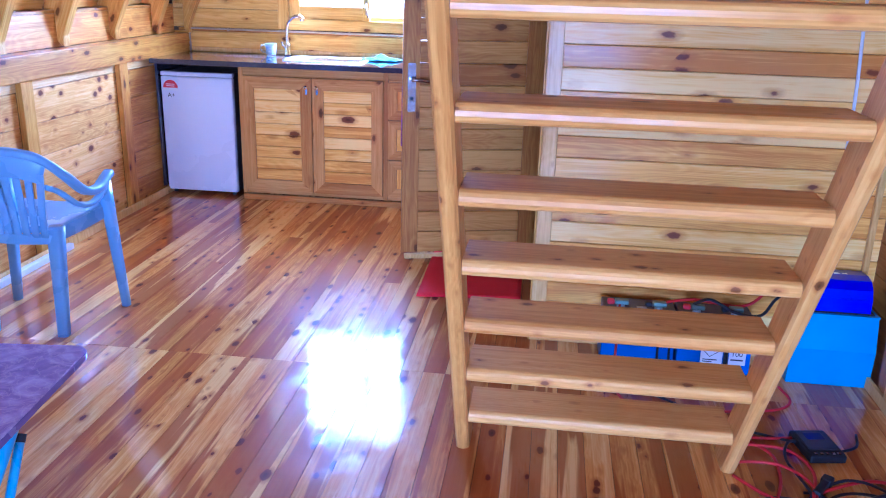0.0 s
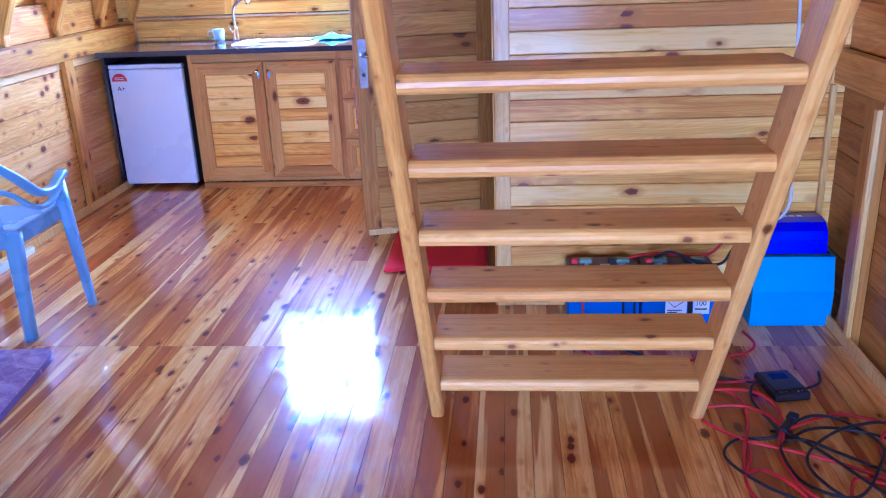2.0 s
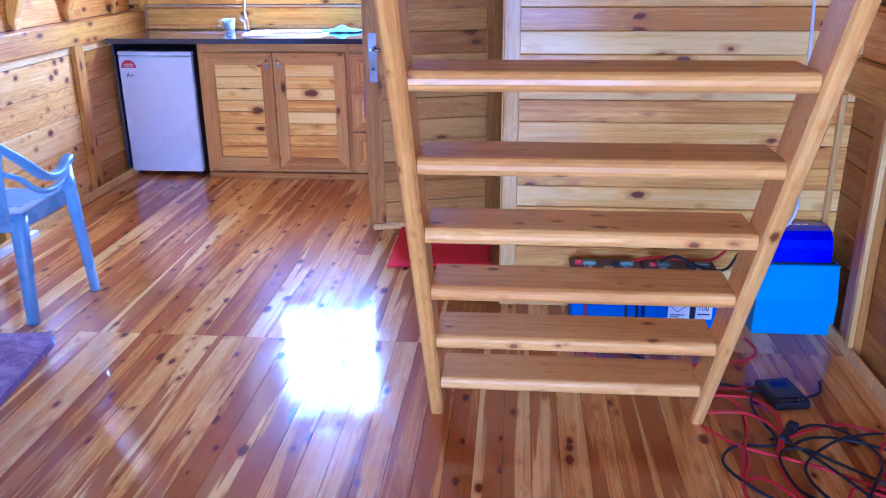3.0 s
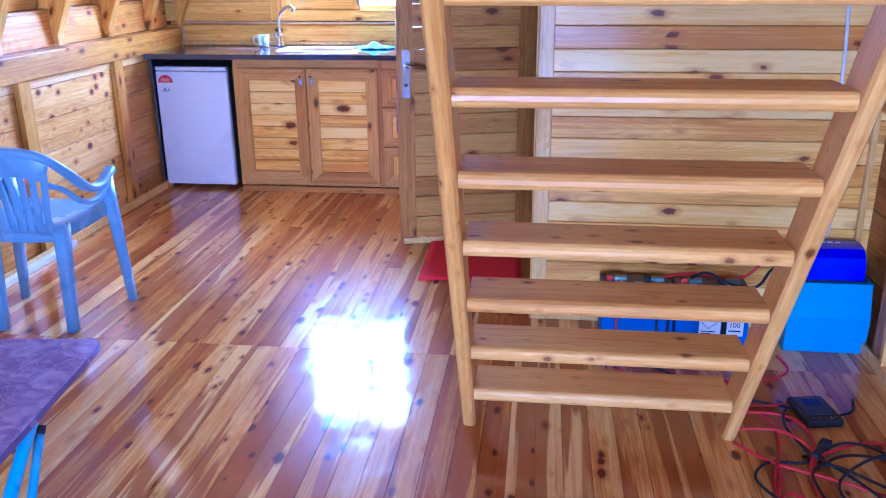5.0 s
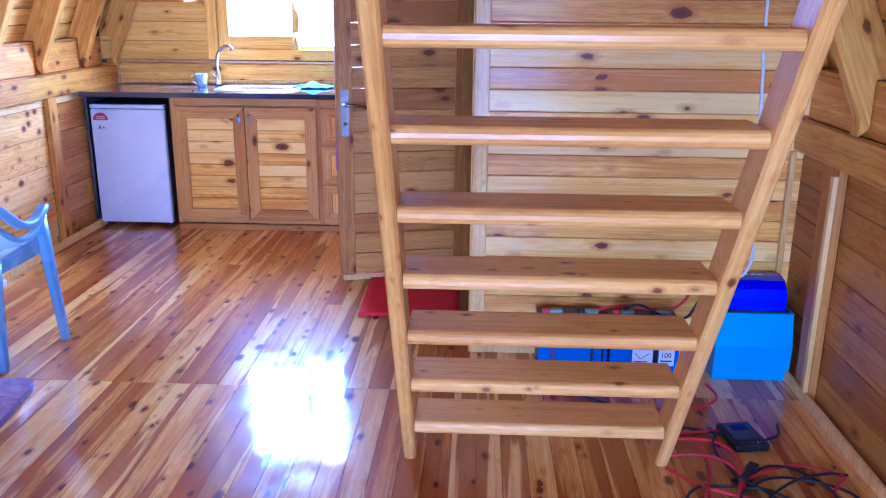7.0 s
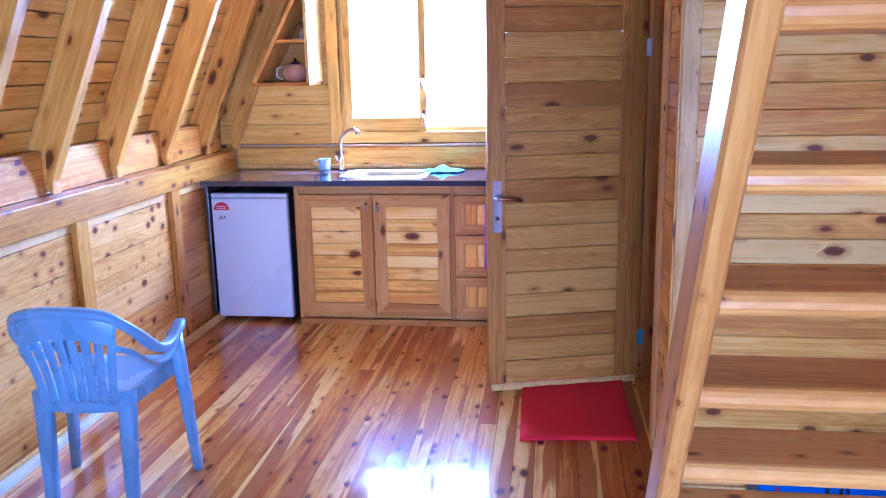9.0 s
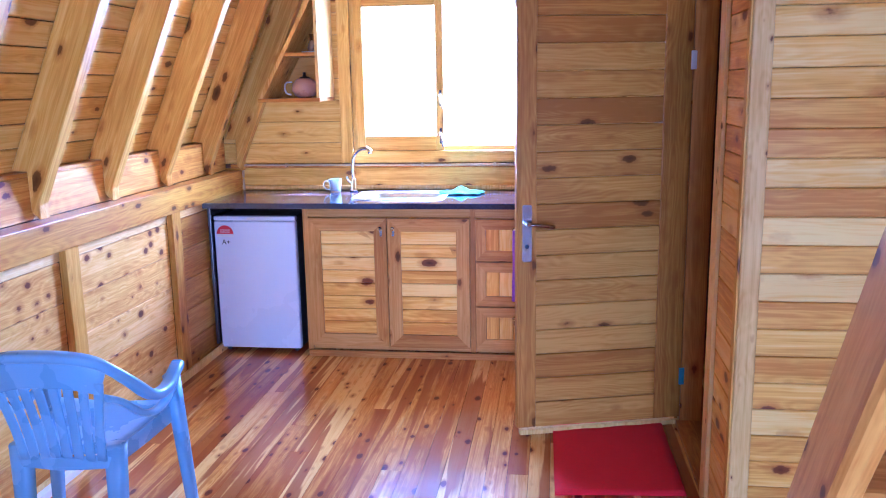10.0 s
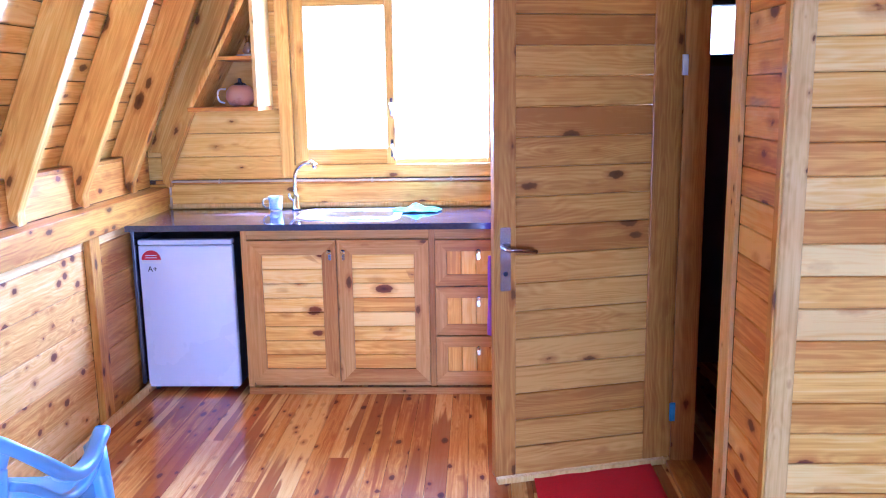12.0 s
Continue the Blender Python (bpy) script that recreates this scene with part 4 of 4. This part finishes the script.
lean = Matrix.Rotation(math.atan(k), 4, "X")
for x_of, s in ((lambda z: SLX, -1), (right_x, 1)):
    sbm = stringer(x_of, s)
    bmesh.ops.transform(sbm, matrix=lean.inverted(), verts=sbm.verts)
    part("stringer", sbm, STAIR["z"], stairs).matrix_basis = lean
for i in range(TREADS):
    z, y = Z0 + RISE * i, Y0 - RUN * i
    h, dp = 0.044, 0.17
    prof = [(y + dp, z - h / 2), (y + dp, z + h / 2)] + [(y + 0.012 - 0.02 * math.cos(radians(a)), z + (h / 2) * math.sin(radians(a))) for a in (90, 65, 40, 15, -15, -40, -65, -90)]
    part("tread", prism(prof, "x", SLX + 0.001, right_x(z) - 0.001), STAIR["x"], stairs)

# ---- plastic chair ----
chair = thing("plastic_chair", "light blue moulded plastic armchair with a slatted back", "chair", at=pose(0.475, -2.205, 0, 0, 0, 3))
# seat: front edge y=+0.2, back edge y=-0.17
sb = bmesh.new()
NS = 10
top_v, bot_v = [], []
for i in range(NS + 1):
    v = i / NS
    y = -0.175 + 0.40 * v
    half_w = 0.165 + 0.06 * v
    rt, rb = [], []
    for j in range(NS + 1):
        u = j / NS * 2 - 1
        z = 0.458 + 0.035 * v + 0.012 * u * u - 0.012 * math.sin(math.pi * v) - (0.035 * max(0, v - 0.9) / 0.1)
        rt.append(sb.verts.new((u * half_w, y, z)))
        rb.append(sb.verts.new((u * half_w, y, z - 0.012)))
    top_v.append(rt)
    bot_v.append(rb)
for i in range(NS):
    for j in range(NS):
        sb.faces.new((top_v[i][j], top_v[i][j + 1], top_v[i + 1][j + 1], top_v[i + 1][j]))
        sb.faces.new((bot_v[i][j], bot_v[i + 1][j], bot_v[i + 1][j + 1], bot_v[i][j + 1]))
for i in range(NS):
    for g in (0, NS):
        sb.faces.new((top_v[i][g], top_v[i + 1][g], bot_v[i + 1][g], bot_v[i][g]))
        sb.faces.new((top_v[g][i], bot_v[g][i], bot_v[g][i + 1], top_v[g][i + 1]))
part("seat", sb, CHAIRBLUE, chair, smooth=True)


def tapered(p0, p1, w0, d0, w1, d1):
    """A moulded leg from foot p0 to top p1."""
    bm = bmesh.new()
    rings = []
    for f in (0, 0.3, 0.7, 1):
        c = Vector(p0).lerp(Vector(p1), f)
        w, d = w0 + (w1 - w0) * f, d0 + (d1 - d0) * f
        rings.append([bm.verts.new((c.x + a, c.y + b, c.z)) for a, b in rounded(w, d, min(w, d) * 0.3, 2)])
    for a, b in zip(rings, rings[1:]):
        for i in range(len(a)):
            bm.faces.new((a[i], a[(i + 1) % len(a)], b[(i + 1) % len(b)], b[i]))
    bm.faces.new(rings[0][::-1])
    bm.faces.new(rings[-1])
    return bm


for s in (-1, 1):
    part("leg", tapered((s * 0.262, 0.178, 0.001), (s * 0.222, 0.155, 0.60), 0.034, 0.04, 0.05, 0.065), CHAIRBLUE, chair, smooth=True)
    part("leg", tapered((s * 0.155, -0.185, 0.001), (s * 0.158, -0.155, 0.475), 0.045, 0.045, 0.066, 0.06), CHAIRBLUE, chair, smooth=True)
    low = smooth_path([(s * 0.172, -0.218, 0.655), (s * 0.20, -0.17, 0.625), (s * 0.228, -0.09, 0.556), (s * 0.240, 0.0, 0.538), (s * 0.240, 0.10, 0.560), (s * 0.232, 0.165, 0.590)], 6)
    part("arm_rib", sweep(low, rounded(0.030, 0.022, 0.008, 2)), CHAIRBLUE, chair, smooth=True)
    part("skirt", sweep(smooth_path([(s * 0.160, -0.165, 0.438), (s * 0.190, 0.0, 0.446), (s * 0.220, 0.165, 0.462)], 4), rounded(0.012, 0.06, 0.005, 2)), CHAIRBLUE, chair, smooth=True)
half_rail = [(0.236, 0.185, 0.627), (0.244, 0.13, 0.618), (0.251, 0.04, 0.592), (0.246, -0.06, 0.608), (0.224, -0.165, 0.695), (0.172, -0.238, 0.772), (0.095, -0.264, 0.798)]
rail_pts = [(-x, y, z) for x, y, z in half_rail] + [(0, -0.270, 0.803)] + half_rail[::-1]
part("top_rail", sweep(smooth_path(rail_pts, 6), rounded(0.046, 0.034, 0.012, 3)), CHAIRBLUE, chair, "rail that runs on into both armrests", smooth=True)
part("back_panel", sweep(smooth_path([(-0.178, -0.228, 0.715), (-0.09, -0.254, 0.742), (0, -0.260, 0.748), (0.09, -0.254, 0.742), (0.178, -0.228, 0.715)], 5), rounded(0.012, 0.095, 0.005, 2)), CHAIRBLUE, chair, smooth=True)
part("bottom_rail", sweep(smooth_path([(-0.16, -0.178, 0.428), (0, -0.195, 0.425), (0.16, -0.178, 0.428)], 6), rounded(0.016, 0.045, 0.006, 2)), CHAIRBLUE, chair, smooth=True)
for i in range(8):
    u = (i - 3.5) / 3.5
    p = smooth_path([(u * 0.128, -0.188 - 0.006 * (1 - u * u), 0.435), (u * 0.140, -0.208 - 0.006 * (1 - u * u), 0.555), (u * 0.168, -0.240 - 0.012 * (1 - u * u), 0.71)], 4)
    part("slat", sweep(p, rounded(0.031, 0.010, 0.004, 2), up=(0, -1, 0)), CHAIRBLUE, chair, smooth=True)

# ---- low table ----
TX, TY, TZ = 1.346, -3.33, 0.445
table = thing("low_table", "low table with a violet marbled laminate top and blue legs", "table", at=pose(TX, TY, 0, 0, 0, 7))
TW, TD = 0.95, 0.86
part("tabletop", prism([(a - TW / 2, b - TD / 2) for a, b in rounded(TW, TD, 0.05, 6)], "z", TZ - 0.022, TZ), LAMINATE, table)
part("edge_band", prism([(a - TW / 2, b - TD / 2) for a, b in rounded(TW + 0.006, TD + 0.006, 0.053, 6)], "z", TZ - 0.020, TZ - 0.003), plain("violet_edge_band", (0.17, 0.12, 0.30), 0.25, coat=0.4), table, "glossy violet edge band")
part("under_frame", box(-TW + 0.05, -0.04, -TD / 2 + 0.06, -TD / 2 + 0.09, TZ - 0.047, TZ - 0.023, 0.004), LEGBLUE, table, "blue steel bar under the top")
for x, s in ((-0.060, -1), (-TW + 0.060, 1)):
    leg = part("leg", tube([(x, -0.31, TZ - 0.024), (x, -0.35, 0.385), (x, -0.42, 0.330), (x, -0.50, 0.270), (x, -0.66, 0.140), (x, -0.79, 0.020)], 0.017, sides=14), LEGBLUE, table, "bent blue tubular leg", smooth=True)
    part("rivet", lathe([(0.006, 0.0), (0.005, 0.003), (0.001, 0.004)], (x - s * 0.010, -0.385, 0.374), 10), CHROME, leg, "bright rivet")
    brace = part("brace", tube([(x, -0.330, 0.325), (x, -0.422, 0.198), (x, -0.555, 0.016)], 0.012, sides=12), LEGBLUE, table, "thin blue folding tube", smooth=True)
    part("end_cap", tube([(x, -0.3295, 0.3257), (x, -0.322, 0.336), (x, -0.317, 0.343)], 0.013, sides=12), BLACK, brace, "black plastic end cap", smooth=True)

# ---- batteries and electrics under the stairs ----


def battery(x0, x1, y0, y1, h, label):
    b = thing("battery", label, "battery", "batteries by the partition")
    part("case", box(x0, x1, y0, y1, 0.001, h - 0.03, 0.006), BATBLUE, b)
    part("lid", box(x0 - 0.002, x1 + 0.002, y0 - 0.002, y1 + 0.002, h - 0.029, h, 0.006), plain("dark_violet_lid", (0.045, 0.03, 0.09), 0.4), b, "dark lid")
    for x, m in ((x0 + 0.07, STICKRED), (x1 - 0.07, BLACK)):
        t = part("terminal", lathe([(0.016, 0.0), (0.016, 0.012), (0.009, 0.014), (0.009, 0.03)], (x, y0 + 0.06, h), 12), STEEL, b)
        part("clamp", box(x - 0.025, x + 0.03, y0 + 0.045, y0 + 0.075, h + 0.014, h + 0.034, 0.005), CLAMP, t)
        part("boot", box(x - 0.055, x - 0.026, y0 + 0.047, y0 + 0.073, h + 0.012, h + 0.032, 0.006), m, t)
    return b


b1 = battery(2.885, 3.175, -2.24, -2.07, 0.235, "blue battery with clamped cables beside the partition")
b2 = battery(3.185, 3.475, -2.24, -2.07, 0.235, "blue battery with white labels beside the partition")
lab = part("label", box(3.28, 3.365, -2.2425, -2.2405, 0.045, 0.125), LABEL, b2, "white label with a chart")
part("chart_line", sweep([(3.29, -2.2432, 0.10), (3.315, -2.2432, 0.075), (3.35, -2.2432, 0.10)], rounded(0.0008, 0.003, 0.0003, 1)), INK, lab)
for i in range(2):
    part("text_bar", box(3.288, 3.345 - 0.02 * i, -2.2432, -2.2426, 0.06 - 0.009 * i, 0.064 - 0.009 * i), INK, lab)
lab2 = part("label", box(3.39, 3.455, -2.2425, -2.2405, 0.045, 0.125), LABEL, b2, "white label with the number 100")
writing("100", 0.030, pose(3.42, -2.2428, 0.083, 90), INK, "lettering", lab2, "black number 100")
part("text_bar", box(3.397, 3.445, -2.2432, -2.2426, 0.064, 0.070), INK, lab2)
part("top_sticker", box(3.02, 3.06, -2.20, -2.16, 0.2352, 0.2362), LABEL, b1, "white sticker")
for x in (3.372, 3.381, 3.11, 3.155):
    solid("black_cable", tube([(x, -2.25, 0.245), (x + 0.001, -2.256, 0.2), (x - 0.002, -2.254, 0.1), (x, -2.262, 0.02), (x - 0.01, -2.30, 0.006)], 0.005), BLACK, "thin black cable hanging over the battery", "cable", "cables on the floor", smooth=True)

# light blue box with a deep blue unit on it
lbx = thing("blue_box", "light blue folded cardboard box on the floor", "box")
part("body", prism([(-2.262, 0.001), (-2.055, 0.001), (-2.055, 0.285), (-2.238, 0.285), (-2.238, 0.285), (-2.268, 0.155)][:4] + [(-2.270, 0.152)], "x", 3.612, 3.925), BOXBLUE, lbx)
part("flap", box(3.61, 3.927, -2.245, -2.053, 0.2855, 0.291, 0.001), BOXBLUE, lbx)
inv = thing("inverter", "deep blue metal inverter with a white cable on a box", "inverter")
ip = [(-2.225, 0.0), (-2.06, 0.0), (-2.06, 0.12), (-2.135, 0.126), (-2.18, 0.118), (-2.21, 0.09), (-2.222, 0.06)]
part("body", prism([(a, b + 0.295) for a, b in ip], "x", 3.66, 3.895), DEEPBLUE, inv)
part("base_plate", box(3.65, 3.91, -2.232, -2.058, 0.2915, 0.2965, 0.001), BLACK, inv, "black base plate")
for i in range(3):
    part("text_bar", box(3.74 + 0.03 * i, 3.76 + 0.03 * i, -2.128, -2.118, 0.4205, 0.4222), LABEL, inv)
part("front_panel", box(3.672, 3.883, -2.2262, -2.2245, 0.302, 0.352, 0.001), DEEPBLUE, inv)
solid("white_cable", tube([(3.70, -2.18, 0.425), (3.735, -2.16, 0.44), (3.77, -2.12, 0.50), (3.775, -2.06, 0.60), (3.765, -2.043, 0.75), (3.76, -2.040, 1.1), (3.735, -2.040, 1.6), (3.72, -2.040, 2.55)], 0.0065), CABLEWHITE, "white cable running down the partition to the inverter", "cable", smooth=True)

# small black controller
ctl = thing("charge_controller", "small black solar charge controller on the floor", "controller", at=pose(3.585, -2.775, 0, 0, 0, 10))
part("body", box(-0.062, 0.062, -0.085, 0.085, 0.001, 0.030, 0.007), BLACK, ctl)
part("face", box(-0.052, 0.052, -0.05, 0.07, 0.0305, 0.036, 0.002), DARKSEAL, ctl)
part("screen", box(-0.03, 0.03, 0.01, 0.05, 0.0362, 0.0372), plain("dim_screen", (0.02, 0.03, 0.08), 0.15), ctl)
for i in range(5):
    part("terminal", box(-0.045 + 0.02 * i, -0.035 + 0.02 * i, -0.075, -0.065, 0.0302, 0.033), BRONZE, ctl)

# cables: red and black coils
rngk = random.Random(12)


def floor_cable(points, r, mat, name, label, top=0.0):
    """A cable lying on the floor along the points; it rides up where others lie under it."""
    pts = [(x, y, r + 0.002 + (0.0 if i in (0, len(points) - 1) else top * rngk.uniform(0.3, 1.0))) for i, (x, y) in enumerate(points)]
    solid(name, tube(pts, r, per=8, sides=8), mat, label, "cable", "cables on the floor", smooth=True)


RL, BL = "red cable in loose loops on the floor", "black cable in loose loops on the floor"
floor_cable([(3.27, -2.99), (3.35, -3.10), (3.46, -3.16), (3.57, -3.21), (3.73, -3.31), (3.84, -3.42)], 0.0055, RED, "red_cable", RL, 0.012)
floor_cable([(3.30, -2.72), (3.36, -2.77), (3.42, -2.86), (3.41, -3.01), (3.35, -3.19), (3.32, -3.38), (3.40, -3.52), (3.55, -3.46), (3.63, -3.31), (3.72, -3.33), (3.82, -3.30)], 0.0055, RED, "red_cable", RL, 0.012)
floor_cable([(3.26, -2.80), (3.34, -2.81), (3.48, -2.82), (3.52, -2.97), (3.46, -3.18), (3.47, -3.38), (3.60, -3.50), (3.77, -3.45)], 0.0055, RED, "red_cable", RL, 0.02)
floor_cable([(3.48, -3.08), (3.56, -3.03), (3.71, -2.96), (3.84, -3.02), (3.80, -3.08), (3.765, -3.14), (3.75, -3.25), (3.80, -3.34)], 0.0055, RED, "red_cable", RL, 0.012)
floor_cable([(3.38, -3.12), (3.36, -3.22), (3.33, -3.30), (3.38, -3.27), (3.44, -3.36), (3.50, -3.50)], 0.0055, RED, "red_cable", RL, 0.02)
floor_cable([(3.56, -2.74), (3.49, -2.78), (3.46, -2.88), (3.48, -3.09), (3.35, -3.11), (3.29, -3.21), (3.36, -3.35), (3.48, -3.44), (3.58, -3.54)], 0.0048, BLACK, "black_cable", BL, 0.02)
floor_cable([(3.54, -3.01), (3.62, -2.985), (3.71, -3.0), (3.77, -3.13), (3.71, -3.27), (3.60, -3.40), (3.48, -3.34), (3.46, -3.19), (3.50, -3.10)], 0.0048, BLACK, "black_cable", BL, 0.022)
floor_cable([(3.50, -3.11), (3.58, -3.06), (3.68, -3.05), (3.81, -3.10), (3.87, -3.20)], 0.0048, BLACK, "black_cable", BL, 0.02)
floor_cable([(3.865, -3.0), (3.78, -3.03), (3.65, -3.09), (3.52, -3.23), (3.54, -3.37), (3.66, -3.48)], 0.0048, BLACK, "black_cable", BL, 0.025)
floor_cable([(3.47, -3.05), (3.51, -3.08), (3.59, -3.20), (3.66, -3.36), (3.76, -3.50)], 0.0048, BLACK, "black_cable", BL, 0.025)
floor_cable([(3.49, -3.10), (3.55, -3.13), (3.63, -3.18), (3.72, -3.27), (3.84, -3.36)], 0.0048, BLACK, "black_cable", BL, 0.025)
solid("red_cable", tube([(3.53, -2.73, 0.015), (3.40, -2.74, 0.008), (3.30, -2.73, 0.008), (3.10, -2.70, 0.008), (2.98, -2.58, 0.008), (2.93, -2.44, 0.008), (2.94, -2.30, 0.02), (2.945, -2.25, 0.12), (2.95, -2.19, 0.25)], 0.0052), RED, "red cable from the controller to the battery", "cable", "cables on the floor", smooth=True)
solid("red_cable", tube([(3.24, -2.93, 0.008), (3.34, -2.90, 0.008), (3.44, -2.93, 0.02), (3.50, -3.03, 0.022), (3.49, -3.12, 0.008)], 0.0052), RED, "red cable lying across the floor", "cable", "cables on the floor", smooth=True)
solid("red_cable", tube([(3.22, -2.60, 0.008), (3.36, -2.56, 0.008), (3.52, -2.52, 0.008), (3.585, -2.44, 0.008), (3.57, -2.33, 0.008)], 0.0052), RED, "red cable curving over the floor by the box", "cable", "cables on the floor", smooth=True)
solid("black_cable", tube([(3.65, -2.80, 0.015), (3.72, -2.75, 0.012), (3.75, -2.66, 0.008)], 0.0048), BLACK, "short black cable at the controller", "cable", "cables on the floor", smooth=True)
solid("black_cable", tube([(3.53, -2.76, 0.014), (3.44, -2.72, 0.008), (3.30, -2.66, 0.008), (3.10, -2.50, 0.008), (2.98, -2.44, 0.008)], 0.0048), BLACK, "black cable running under the stairs", "cable", "cables on the floor", smooth=True)
solid("black_cable", tube([(3.24, -2.18, 0.27), (3.30, -2.20, 0.30), (3.40, -2.22, 0.26), (3.50, -2.20, 0.25), (3.56, -2.16, 0.31), (3.66, -2.12, 0.36)], 0.006), BLACK, "thick black cable over the battery to the inverter", "cable", "cables on the floor", smooth=True)
solid("red_cable", tube([(3.11, -2.17, 0.26), (3.25, -2.13, 0.27), (3.44, -2.14, 0.26), (3.53, -2.12, 0.34), (3.52, -2.08, 0.44)], 0.006), RED, "red cable over the batteries", "cable", "cables on the floor", smooth=True)
plug = thing("cable_connector", "black plug connector on the cables", "connector", at=pose(3.525, -3.035, 0.024, 0, 0, 55))
part("body", box(-0.05, 0.05, -0.012, 0.012, -0.018, 0.008, 0.005), BLACK, plug)
part("cap", box(0.03, 0.065, -0.017, 0.017, -0.0185, 0.012, 0.005), BLACK, plug)

# ---- floor planks ----
rngf = random.Random(8)
BW = 0.088
count = int((XR - XL) / BW) + 1
for i in range(count):
    x0 = XL + i * BW
    x1 = min(x0 + BW, XR)
    if x1 - x0 < 0.02:
        continue
    cuts = [YS, -5.3 + rngf.uniform(-0.4, 0.4), -2.44, YB]
    if rngf.random() < 0.25:
        cuts.insert(3, rngf.uniform(-1.6, -0.6))
    for a, b in zip(cuts, cuts[1:]):
        g = 0.0008
        z = rngf.uniform(-0.0004, 0.0)
        prof = [(x0 + g, -0.02), (x0 + g, z), (x1 - g, z), (x1 - g, -0.02)]
        part("plank", prism(prof, "y", a + 0.0006, b - 0.0006), FLOORWOOD, floor)
